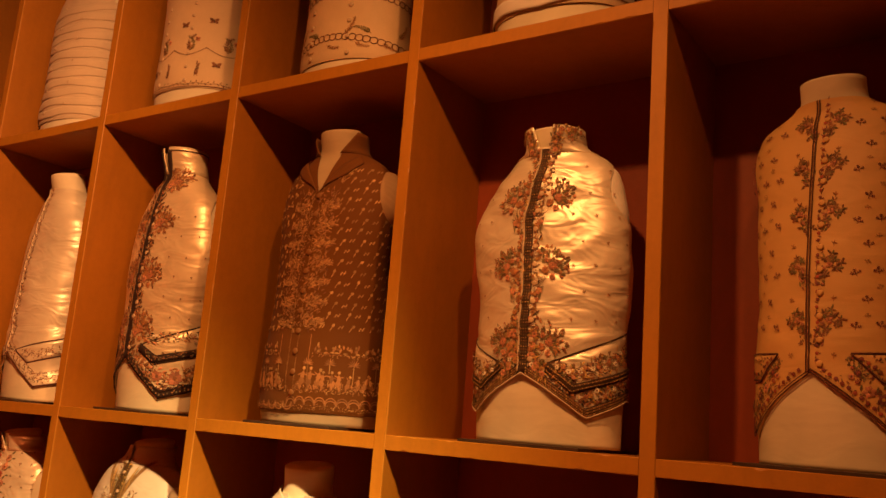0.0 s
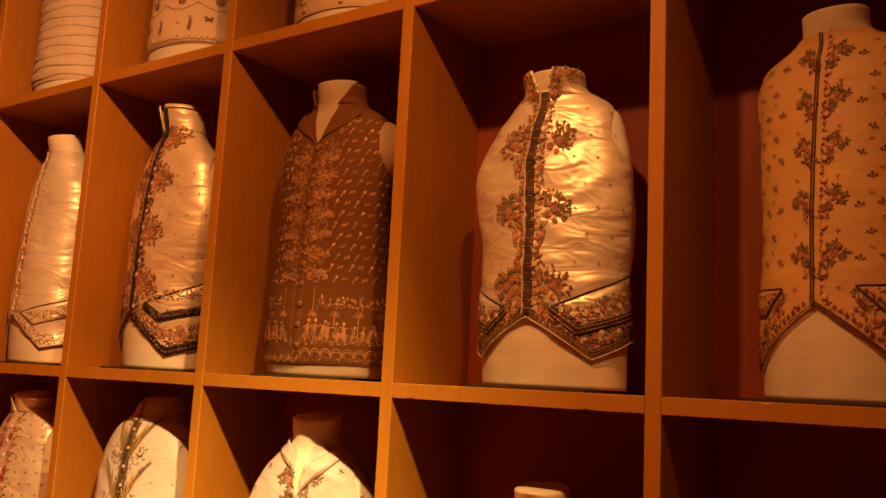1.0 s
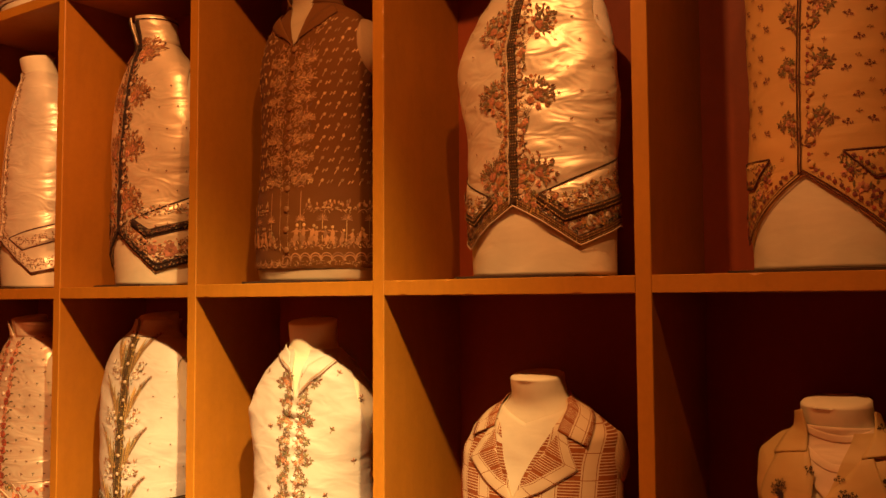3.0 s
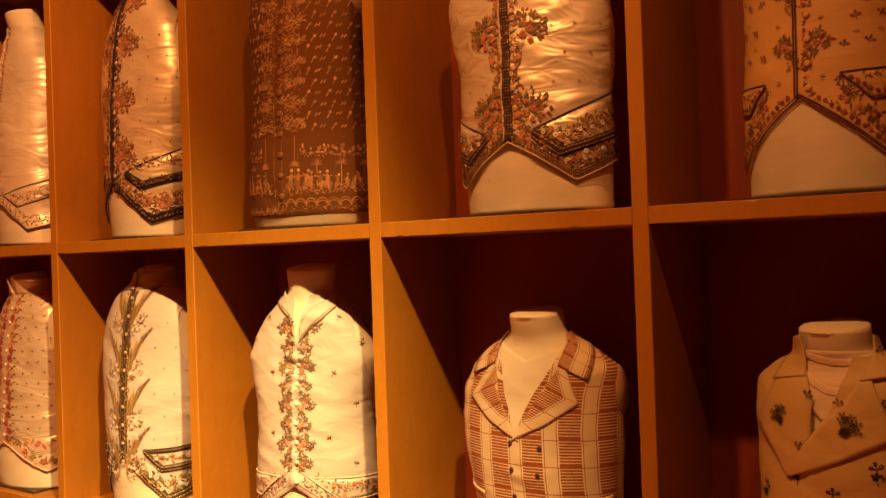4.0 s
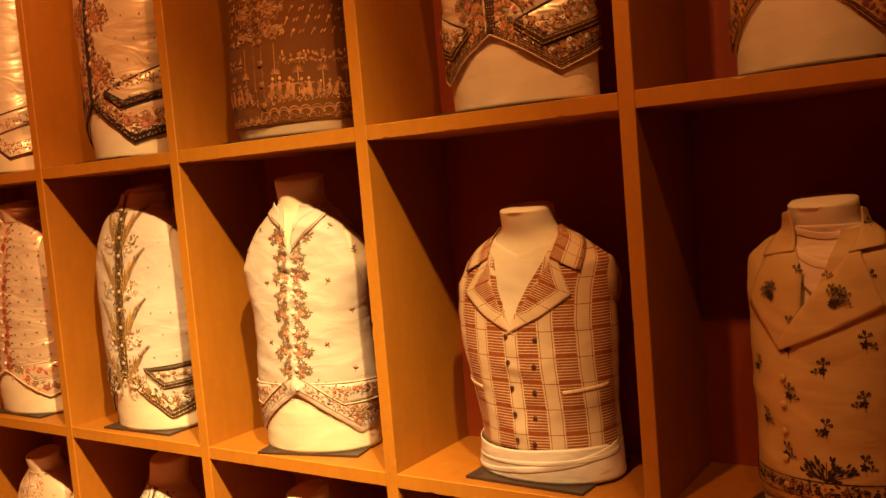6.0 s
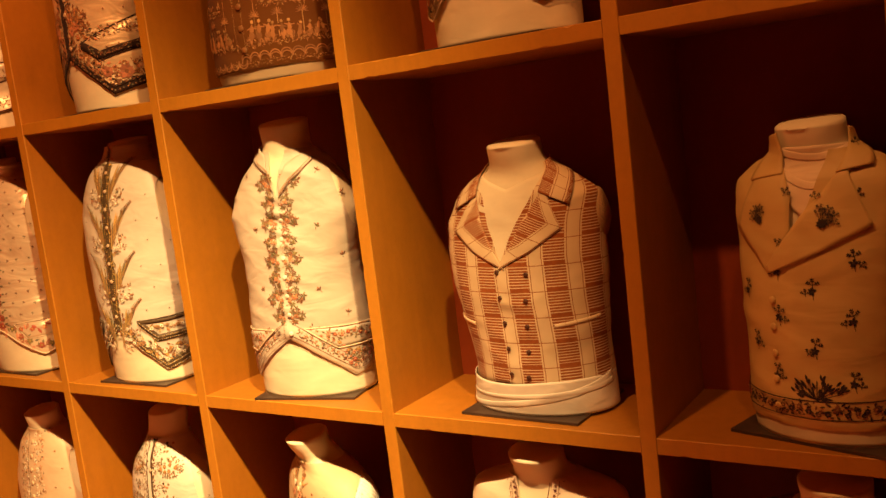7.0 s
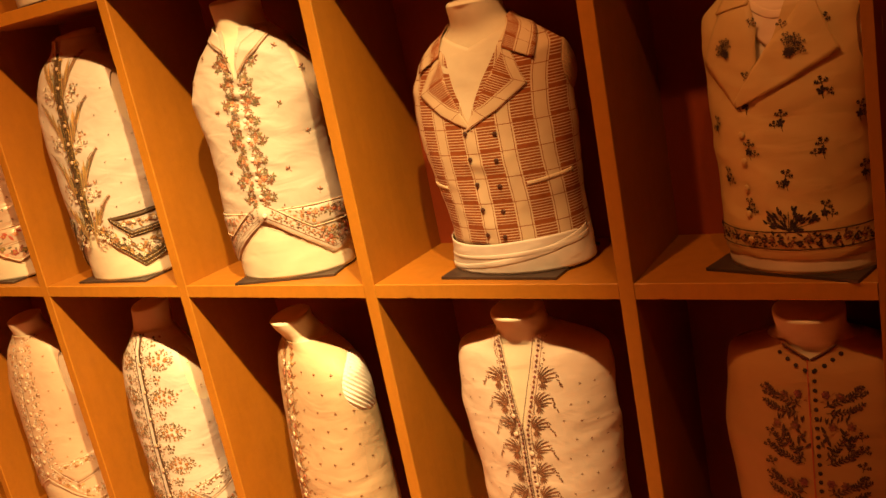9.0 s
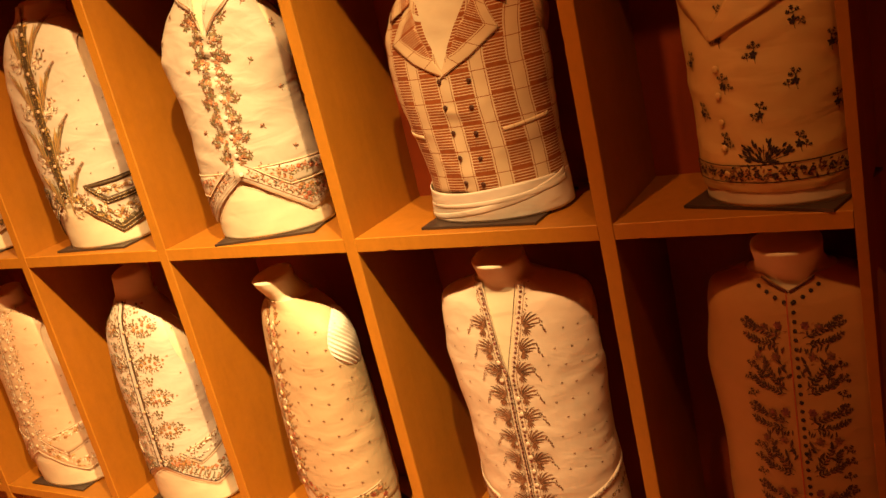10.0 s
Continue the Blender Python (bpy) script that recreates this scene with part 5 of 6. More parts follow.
def flower_spray_waistcoat():
    t, f = stand(2, 0.852, 0.638, "cream silk waistcoat with paired flower sprays down the open-necked front", turn=13, rows=[(0, 0.148, 0), (0.08, 0.15, 0), (0.14, 0.154, 0), (0.2, 0.151, 0), (0.26, 0.146, 0), (0.32, 0.147, 0), (0.38, 0.16, 0), (0.43, 0.173, 0), (0.48, 0.15, 0), (0.52, 0.121, 0), (0.55, 0.095, 0)], neck=0.574, nod=0.006, throat=0.063, y=0.124)
    g = Garment(t, f, 0.0030, 14, pucker=0.0075, peak=0.145, point=0.040, point_u=0.148, side=0.06, vdepth=0.122, vwide=0.022, vpow=1.2)
    g.cloth(M_PALE)
    for s in (1, -1):
        seam = [(0.012, 0.470), (0.039, 0.503), (0.059, 0.516), (0.088, 0.544)] if s > 0 else [(-0.004, 0.480), (-0.014, 0.521), (-0.048, 0.540), (-0.083, 0.557)]
        rim = [(0.010, 0.500), (0.028, 0.538), (0.050, 0.556), (0.086, 0.568)] if s > 0 else [(-0.010, 0.510), (-0.030, 0.566), (-0.056, 0.582), (-0.088, 0.588)]
        g.band("collar", seam, rim, M_PALE, 0.0042, 30, 6, 0.0015)
        for o in (0.0, 0.007):
            g.stem("tan" if o else "brown", [(u, z + o) for u, z in seam], 0.0014, 0.0075)
        for o in (0.003, 0.014, 0.042):
            g.stem("tan" if o < 0.01 else "brown", g.hem_line(s * 0.01, s * 0.26, o), 0.0013)
        g.flap(s, (0.039, 0.166), (0.21, 0.160), (0.111, 0.113), (0.205, 0.114), M_PALE, M_CORD)
        g.lift += 0.0016
        g.garland([(s * 0.085, 0.148), (s * 0.205, 0.140)], 0.009, 80, ["brown", "green", "tan", "grey"], 0.0085, 0.36, ("rose", "red"), 0.006)
        for q in range(9):
            u0 = s * (0.085 + 0.014 * q)
            g.stem("tan", [(u0, 0.128 + 0.002 * q), (u0 + s * 0.006, 0.136 + 0.002 * q)], 0.0016)
        g.lift -= 0.0016
        for q in range(20):
            u0 = s * (0.03 + 0.011 * q)
            for o in (0.018, 0.028):
                g.leaf("brown" if o < 0.02 else "rose", u0, g.hem(u0) + o, 0.0065, 0.0032, 90 - s * 50)
        g.garland(g.hem_line(s * 0.02, s * 0.25, 0.030), 0.007, 150, ["tan", "brown", "rose", "brown", "grey"], 0.0075, 0.36)
        g.garland(g.hem_line(s * 0.05, s * 0.25, 0.055), 0.007, 90, ["brown", "green", "tan", "grey"], 0.0085, 0.34, ("rose", "tan"), 0.006)
        g.cluster(s * 0.140, 0.078, 0.028, s, ("red", "rose", "dusk"), ("green", "brown", "grey"), 44)
        g.cluster(s * 0.195, 0.088, 0.032, s, ("red", "rose", "plum"), ("green", "green", "grey"), 50)
        g.cluster(s * 0.205, 0.122, 0.026, s, ("plum", "rose", "red"), ("green", "brown", "grey"), 40)
        for n in range(8):
            z = 0.197 + 0.0432 * n
            u = s * (g.edge(z) + 0.013) + 0.005
            g.rosette(u, z, 0.030 if n % 2 else 0.024, s, ("rose", "ochre"), ("umber", "green", "umber", "grey"))
            g.garland([(s * (g.edge(z) + 0.010), z - 0.020), (s * (g.edge(z) + 0.012), z + 0.022)], 0.003, 9, ["umber", "tan", "green"], 0.007, 0.3)
    for u, z in ((-0.095, 0.52), (-0.136, 0.469), (0.099, 0.519), (0.157, 0.464), (0.094, 0.396), (0.146, 0.324), (-0.060, 0.398), (-0.150, 0.321), (0.086, 0.252), (-0.058, 0.261), (0.143, 0.19)):
        g.sprig(g.rnd.choice(["brown", "green", "brown"]), u, z, 0.0095, None, "rose")
    g.runner(g.front_line(-0.008, 0.13, 0.44), 0.006, ["tan"], 0.0014, 0.1, "dots")
    g.buttons(M_PEARL, [0.158 + 0.0432 * q for q in range(7)], 0.009, 0.0062)
    g.finish()


def plaid_waistcoat():
    t, f = stand(2, 1.45, 0.535, "brown and off-white plaid cotton waistcoat with wide notched lapels", turn=-2, rows=[(0, 0.154, 0.003), (0.08, 0.146, 0.007), (0.14, 0.149, 0.004), (0.2, 0.159, -0.001), (0.26, 0.17, -0.006), (0.32, 0.176, -0.01), (0.38, 0.173, -0.007), (0.43, 0.155, 0.004), (0.46, 0.115, 0.004), (0.475, 0.085, 0.002)], neck=0.492)
    g = Garment(t, f, 0.0032, 15, pucker=0.003, straight=0.062, vdepth=0.185, vwide=0.082, vpow=1.0, arm=(0.56, 0.105, 0.062, 0.475))
    g.cloth(M_PLAID, 0.010)
    for s in (1, -1):
        g.band("lapel", [(s * 0.0, 0.303), (s * 0.026, 0.345), (s * 0.052, 0.395), (s * 0.074, 0.440)], [(s * -0.008, 0.292), (s * 0.065, 0.326), (s * 0.125, 0.366), (s * 0.088, 0.428)], M_PLAID, 0.0026 + 0.0012 * (s > 0), 40, 8, 0.0010, along=0.013)
        g.band("collar", [(s * 0.070, 0.436), (s * 0.076, 0.470), (s * 0.082, 0.492), (s * 0.12, 0.502)], [(s * 0.132, 0.410), (s * 0.136, 0.436), (s * 0.138, 0.458), (s * 0.145, 0.476)], M_PLAID, 0.0052, 34, 6, 0.0010, along=0.025)
        g.band("welt_pocket", [(s * 0.092, 0.176), (s * 0.188, 0.184)], [(s * 0.092, 0.185), (s * 0.188, 0.194)], M_PLAID, 0.0016, 16, 2, 0.0006, along=0.01)
    g.pad("sleeve_lining", 1, M_SLEEVE, 0.012, "pale gathered lining at the armhole", pleats=13, depth=0.004)
    zs = [0.087 + 0.0505 * q for q in range(5)]
    g.buttons(M_BUTTON_DARK, zs, -0.010, 0.0056)
    g.buttons(M_BUTTON_DARK, [z - 0.006 for z in zs], lambda z: 0.026 + 0.125 * (z - 0.08), 0.0056)
    g.finish()
    shirt = empty("undershirt", t.matrix_world.translation, "cream cotton filling in soft folds inside the open neck", "undershirt", turn=-2)
    c = Garment(shirt, f, 0.0035, 41, over=0.0015, pucker=0.002)
    c.band("front", [(-0.095 + 0.19 * i / 12, 0.262 + 0.008 * abs(i - 6)) for i in range(13)], [(-0.095 + 0.19 * i / 12, 0.446 + 0.006 * abs(i - 6)) for i in range(13)], M_FORM, 0.0004, 50, 24, 0.001)
    c.finish()
    wrap = empty("cloth_wrap", t.matrix_world.translation, "white cloth wrapped in folds round the foot of the form", "cloth", turn=-2)
    w = Garment(wrap, f, 0.0024, 31, over=0.008)
    L = w.body.half(0.05) * 0.999
    turns = [-L + 2 * L * i / 24 for i in range(25)]
    w.band("wrap", [(u, 0.001) for u in turns], [(u, 0.066 + 0.0006 / 0.01 * abs(u) * 0.5 + 0.004 * math.sin(u * 17)) for u in turns], M_WRAP, 0.0, 120, 14, 0.001)
    for k, (z0, z1, wide) in enumerate(((0.004, 0.058, 0.018), (0.030, 0.050, 0.012))):
        w.band("fold", [(-0.17 + 0.38 * i / 12, z0 + (z1 - z0) * (i / 12) ** 1.6) for i in range(13)], [(-0.17 + 0.38 * i / 12, z0 + wide * (0.5 + i / 24) + (z1 - z0) * (i / 12) ** 1.6) for i in range(13)], M_WRAP, 0.0008 + 0.0004 * k, 60, 6, 0.0004)
    w.finish()


def shawl_collar_waistcoat():
    t, f = stand(2, 2.01, 0.518, "beige silk waistcoat with crossed shawl lapels and dark flower sprigs", turn=-15, rows=[(0, 0.133, 0), (0.08, 0.13, 0), (0.14, 0.128, 0), (0.2, 0.132, 0), (0.26, 0.135, 0), (0.32, 0.14, 0), (0.38, 0.146, 0), (0.43, 0.137, 0), (0.46, 0.1, 0)], neck=0.474, y=0.122)
    g = Garment(t, f, 0.0034, 16, pucker=0.005, straight=0.028, vdepth=0.13, vwide=0.045)
    g.cloth(M_BEIGE, 0.012)
    g.band("lapel", [(-0.046, 0.290), (-0.007, 0.350), (-0.007, 0.404), (-0.024, 0.448)], [(-0.050, 0.284), (-0.078, 0.312), (-0.128, 0.352), (-0.080, 0.432)], M_BEIGE, 0.0022, 40, 8, 0.0012)
    g.band("lapel", [(-0.048, 0.292), (0.007, 0.368), (0.042, 0.411), (0.064, 0.440)], [(-0.044, 0.282), (0.034, 0.314), (0.116, 0.356), (0.074, 0.444)], M_BEIGE, 0.0062, 44, 9, 0.0014)
    g.band("collar", [(0.060, 0.436), (0.074, 0.478), (0.084, 0.508)], [(0.110, 0.444), (0.108, 0.472), (0.102, 0.500)], M_BEIGE, 0.0085, 24, 6, 0.0018)
    g.band("collar", [(-0.024, 0.440), (-0.026, 0.480), (-0.030, 0.508)], [(-0.086, 0.430), (-0.070, 0.470), (-0.056, 0.502)], M_BEIGE, 0.0045, 24, 6, 0.0018)

    def sprays(u, z, size, s):
        for q in range(9):
            g.leaf("black", u, z - size * 0.2, size * g.rnd.uniform(0.34, 0.5), size * 0.2, 40 * q)
        for k in range(9):
            a = radians(90 - s * (-30 + 20 * k))
            g.twig("black", u + size * (0.5 + 0.35 * (k % 2)) * math.cos(a), z + size * (0.45 + 0.3 * (k % 2)) * math.sin(a), size * 0.40)
            g.stem("black", [(u, z - size * 0.1), (u + size * 0.6 * math.cos(a), z + size * 0.5 * math.sin(a))], 0.0009)

    g.lift = 0.0075
    sprays(0.044, 0.367, 0.022, 1)
    g.twig("black", 0.034, 0.402, 0.010)
    g.twig("black", 0.088, 0.474, 0.014)
    g.lift = 0.003
    sprays(-0.062, 0.372, 0.020, -1)
    g.twig("black", -0.016, 0.410, 0.011)
    g.twig("black", -0.026, 0.330, 0.012)
    g.lift = 0.0
    g.twig("black", 0.091, 0.403, 0.012)
    for u, z in ((0.088, 0.300), (0.027, 0.256), (-0.028, 0.211), (-0.098, 0.248), (-0.082, 0.163), (0.085, 0.207), (0.029, 0.161), (-0.037, 0.114), (0.083, 0.107), (0.143, 0.255), (0.150, 0.160), (-0.030, 0.285)):
        for q in range(5):
            g.leaf("black", u, z, 0.0075, 0.0045, 72 * q + g.rnd.uniform(0, 30))
        g.twig("black", u + 0.001, z + 0.010, 0.0125)
        g.twig("black", u + g.rnd.choice((-0.010, 0.010)), z - 0.005, 0.010)
        g.stem("black", [(u, z), (u + 0.003, z - 0.014)], 0.0010)
    for q in range(60):
        a = g.rnd.uniform(15, 165)
        d = g.rnd.uniform(0.005, 0.045)
        g.leaf("black", 0.028 + d * math.cos(radians(a)), 0.080 + 0.75 * d * math.sin(radians(a)), 0.011, 0.0042, a + g.rnd.uniform(-25, 25))
    for q in range(9):
        g.stem("black", [(0.028, 0.080), (0.028 + 0.04 * math.cos(radians(20 + 17 * q)), 0.082 + 0.03 * math.sin(radians(20 + 17 * q)))], 0.0012)
    for z in (0.047, 0.078):
        g.stem("black", [(-0.23 + 0.0115 * i, z) for i in range(41)], 0.0020)
    g.garland([(-0.22, 0.062), (0.22, 0.062)], 0.011, 260, ["black", "brown", "black"], 0.0085, 0.4, ("black", "brown"), 0.006)
    g.buttons(M_BEIGE, [0.063 + 0.044 * q for q in range(5)], -0.038, 0.0068)
    g.finish()
    cloth = empty("neckcloth", t.matrix_world.translation, "off-white neckcloth in soft folds at the throat of the form", "neckcloth", turn=-15)
    c = Garment(cloth, f, 0.004, 32, over=0.003)
    c.band("drape", [(-0.040 + 0.13 * i / 12, 0.368 + 0.010 * abs(i - 5)) for i in range(13)], [(-0.040 + 0.13 * i / 12, 0.482) for i in range(13)], M_DRAPE, 0.0003, 50, 20, 0.001)
    for k, (z0, sag) in enumerate(((0.470, 0.012), (0.440, 0.026))):
        c.band("fold", [(-0.034 + 0.118 * i / 12, z0 - sag * math.sin(math.pi * i / 12)) for i in range(13)], [(-0.030 + 0.112 * i / 12, z0 + 0.012 - sag * math.sin(math.pi * i / 12)) for i in range(13)], M_DRAPE, 0.0014 + 0.0006 * (1 - k), 40, 6, 0.0006)
    c.finish()


# ---- bottom row ----
def pale_gold_waistcoat():
    t, f = stand(3, -0.335, 0.67, "pale gold silk waistcoat with raised blossom embroidery down the front", y=0.126)
    g = Garment(t, f, 0.0016, 17, pucker=0.0015, peak=0.14, point=0.05, point_u=0.15, side=0.075)
    g.cloth(M_GOLDSILK)
    for s in (1, -1):
        g.flap(s, (0.030, 0.185), (0.235, 0.230), (0.110, 0.120), (0.24, 0.165), M_GOLDSILK, M_CORD)
        g.band("hem_cord", g.hem_line(0, s * 0.26, 0.0), g.hem_line(0, s * 0.26, 0.004), M_CORD, 0.0026, 60, 2)
        g.garland(g.hem_line(s * 0.03, s * 0.25, 0.030), 0.016, 120, ["tan", "gold", "white", "rose"], 0.010, 0.36, ("white", "tan"), 0.007)
        g.lift += 0.0016
        g.garland([(s * 0.06, 0.18), (s * 0.23, 0.205)], 0.012, 80, ["tan", "gold", "white"], 0.010, 0.36, ("white", "tan"), 0.007)
        g.lift -= 0.0016
        z = 0.16
        while z < g.neck - 0.01:
            g.flower("white", "tan", s * (0.022 + g.rnd.uniform(-0.006, 0.012)), z, 0.0088, 6)
            g.garland([(s * 0.02, z), (s * (0.060 + g.rnd.uniform(-0.012, 0.012)), z + 0.012)], 0.008, 16, ["tan", "gold", "white", "rose", "grey"], 0.010, 0.34)
            z += 0.026
    g.scatter(0.05, 0.055, 0.22, 0.58, 0.10, 0.24, lambda u, z: g.sprig("tan", u, z, 0.006))
    g.stem("brown", g.front_line(-0.011, 0.14, g.neck), 0.0016, 0.0035)
    g.buttons(M_BUTTON, [0.16 + 0.042 * q for q in range(11)], 0.004, 0.0075)
    g.finish()


def leaf_cluster_waistcoat():
    t, f = stand(3, 0.243, 0.712, "white silk waistcoat with leaf clusters and scalloped front braid", turn=1, rows=[(0, 0.158, 0), (0.08, 0.152, 0), (0.14, 0.146, 0), (0.2, 0.14, 0), (0.26, 0.139, 0), (0.32, 0.148, 0), (0.38, 0.152, 0), (0.48, 0.154, 0), (0.52, 0.148, 0), (0.56, 0.128, 0), (0.6, 0.092, 0), (0.62, 0.075, 0)], neck=0.642, nod=-0.012, y=0.126)
    g = Garment(t, f, 0.0016, 18, peak=0.14, point=0.055, point_u=0.15, side=0.085)
    g.cloth(M_WHITE)
    g.band("front_braid", g.front_line(-0.011, 0.142, g.neck), g.front_line(-0.0085, 0.142, g.neck), M_BRAID, 0.0028, 60, 2)
    g.band("inner_braid", g.front_line(0.0045, 0.142, g.neck), g.front_line(0.0115, 0.142, g.neck), M_BRAID, 0.0026, 60, 2)
    for s in (1, -1):
        g.stem("tan", g.hem_line(0, s * 0.26, 0.002), 0.002)
        g.stem("black", g.hem_line(s * 0.01, s * 0.26, 0.011), 0.0024)
        g.flap(s, (0.075, 0.178), (0.235, 0.225), (0.125, 0.135), (0.24, 0.180), M_WHITE, M_CORD)
        g.lift += 0.0016
        g.stem("black", [(s * 0.084, 0.178), (s * 0.127, 0.144), (s * 0.236, 0.188)], 0.0024)
        g.garland([(s * 0.10, 0.180), (s * 0.235, 0.212)], 0.009, 70, ["grey", "brown", "tan", "green"], 0.010, 0.36)
        g.garland([(s * 0.105, 0.165), (s * 0.127, 0.155), (s * 0.235, 0.198)], 0.003, 50, ["black", "brown", "white"], 0.007, 0.36)
        g.lift -= 0.0016
        for q in range(20):
            u0 = s * (0.03 + 0.011 * q)
            g.spray("tan" if q % 2 else "grey", u0, g.hem(u0) + 0.015, 0.020, 90 - s * 35, 4, 0.42, 0, 0.30)
        g.garland(g.hem_line(s * 0.02, s * 0.25, 0.018), 0.005, 110, ["black", "brown", "white", "green"], 0.007, 0.36)
        g.garland(g.hem_line(s * 0.06, s * 0.25, 0.050), 0.012, 110, ["tan", "grey", "green", "tan"], 0.0095, 0.38, ("rose", "tan"), 0.006)
        g.runner(g.front_line(s * 0.020, 0.15, g.neck), 0.0145, ["white", "tan"], 0.0085, 0.15, "scallop")
        g.garland(g.front_line(s * 0.014, 0.15, g.neck), 0.005, 210 if s > 0 else 90, ["umber", "bark", "bark", "brown", "white"], 0.0085, 0.40)
        g.garland(g.front_line(s * 0.023, 0.15, g.neck), 0.006, 80, ["tan", "grey", "white"], 0.0085, 0.30)
        z, n = 0.155, 0
        while z < 0.62:
            if n % 2 == 0:
                # a wide lacy nosegay
                for q in range(130):
                    a, d = g.rnd.uniform(0, 360), g.rnd.uniform(0.25, 1.0) ** 0.6
                    c = "grey" if d > 0.7 and q % 2 else ("tan", "ochre", "green", "grey")[q % 4]
                    g.leaf(c, s * (0.066 + 0.042 * d * math.cos(radians(a))), z + 0.025 * d * math.sin(radians(a)), g.rnd.uniform(0.005, 0.0085), 0.0034, (a if s > 0 else 180 - a) + g.rnd.uniform(-40, 40))
                for du, dz in ((-0.010, 0.004), (0.006, 0.008), (0.004, -0.008), (-0.022, -0.002), (0.022, 0.0), (-0.008, -0.010)):
                    g.flower(g.rnd.choice(("ochre", "tan", "dusk", "tan")), "gold", s * (0.064 + du), z + dz, 0.0062, 6)
                g.stem("tan", [(s * 0.024, z - 0.020), (s * 0.030, z - 0.008), (s * 0.045, z)], 0.0010)
            else:
                # a trefoil of round leaves on a curled stem
                g.stem("tan", [(s * 0.024, z - 0.014), (s * 0.028, z + 0.002), (s * 0.038, z + 0.007), (s * 0.046, z + 0.002)], 0.0011)
                for du, dz in ((0, 0), (0.008, 0.002), (0.016, -0.001), (0.003, -0.010), (0.011, -0.010), (0.004, 0.010), (0.020, 0.008)):
                    g.dot(g.rnd.choice(("grey", "grey", "green", "tan")), s * (0.045 + du), z + dz, 0.0038)
                for q in range(12):
                    g.leaf(("tan", "grey")[q % 2], s * (0.030 + 0.026 * g.rnd.random()), z + g.rnd.uniform(-0.016, 0.012), 0.006, 0.0024, g.rnd.uniform(0, 360))
            z += 0.0515
            n += 1
    g.scatter(0.055, 0.06, 0.24, 0.56, 0.12, 0.24, lambda u, z: g.sprig("tan", u, z, 0.0048))
    g.buttons(M_BUTTON, [0.16 + 0.08 * q for q in range(6)], 0.004, 0.0062)
    g.finish()


def turned_peach_waistcoat():
    t, f = stand(3, 0.836, 0.705, "peach satin waistcoat turned aside, showing its pleated white armhole", turn=-28, rows=[(0, 0.158, 0.012), (0.14, 0.158, 0.012), (0.26, 0.163, 0.012), (0.38, 0.172, 0.012), (0.46, 0.180, 0.012), (0.53, 0.184, 0.012), (0.58, 0.176, 0.010), (0.615, 0.150, 0.006), (0.635, 0.110, 0)], neck=0.646, nod=0.040, deep=1.08, y=0.118)
    g = Garment(t, f, 0.0018, 19, pucker=0.001, arm=(0.635, 0.185, 0.068, 0.508), peak=0.15, point=0.06, point_u=0.15, side=0.09)
    g.cloth(M_APRICOT)
    g.pad("pleated_lining", 1, M_LINEN, 0.006, "white diagonally pleated lining filling the armhole", pleats=11, depth=0.0095)
    for s in (1, -1):
        g.flap(s, (0.085, 0.115), (0.24, 0.150), (0.15, 0.075), (0.245, 0.10), M_APRICOT, M_CORD)
        g.lift += 0.0016
        g.garland([(s * 0.09, 0.115), (s * 0.24, 0.130)], 0.012, 90, ["green", "tan", "brown", "grey"], 0.010, 0.36, ("red", "rose", "tan"), 0.008)
        g.lift -= 0.0016
        g.garland(g.hem_line(s * 0.03, s * 0.25, 0.030), 0.018, 150, ["green", "tan", "brown", "gold"], 0.010, 0.36, ("red", "rose", "tan"), 0.008)
        g.garland(g.front_line(s * 0.020, 0.16, g.neck), 0.011, 240, ["tan", "gold", "brown", "ochre", "brown", "grey"], 0.0105, 0.34, ("rose", "white", "ochre"), 0.0095)
        z = 0.2
        while z < 0.6:
            g.spray("tan", s * 0.026, z, 0.024, 90 - s * 60, 4, 0.42, 0, 0.26)
            z += 0.030
    g.scatter(0.046, 0.046, 0.17, 0.62, 0.055, 0.25, lambda u, z: g.sprig("brown", u, z, 0.0056, None, "tan"))
    g.stem("brown", g.front_line(-0.011, 0.15, g.neck), 0.0016, 0.0035)
    g.buttons(M_APRICOT, [0.16 + 0.042 * q for q in range(11)], 0.004, 0.0075)
    g.finish()


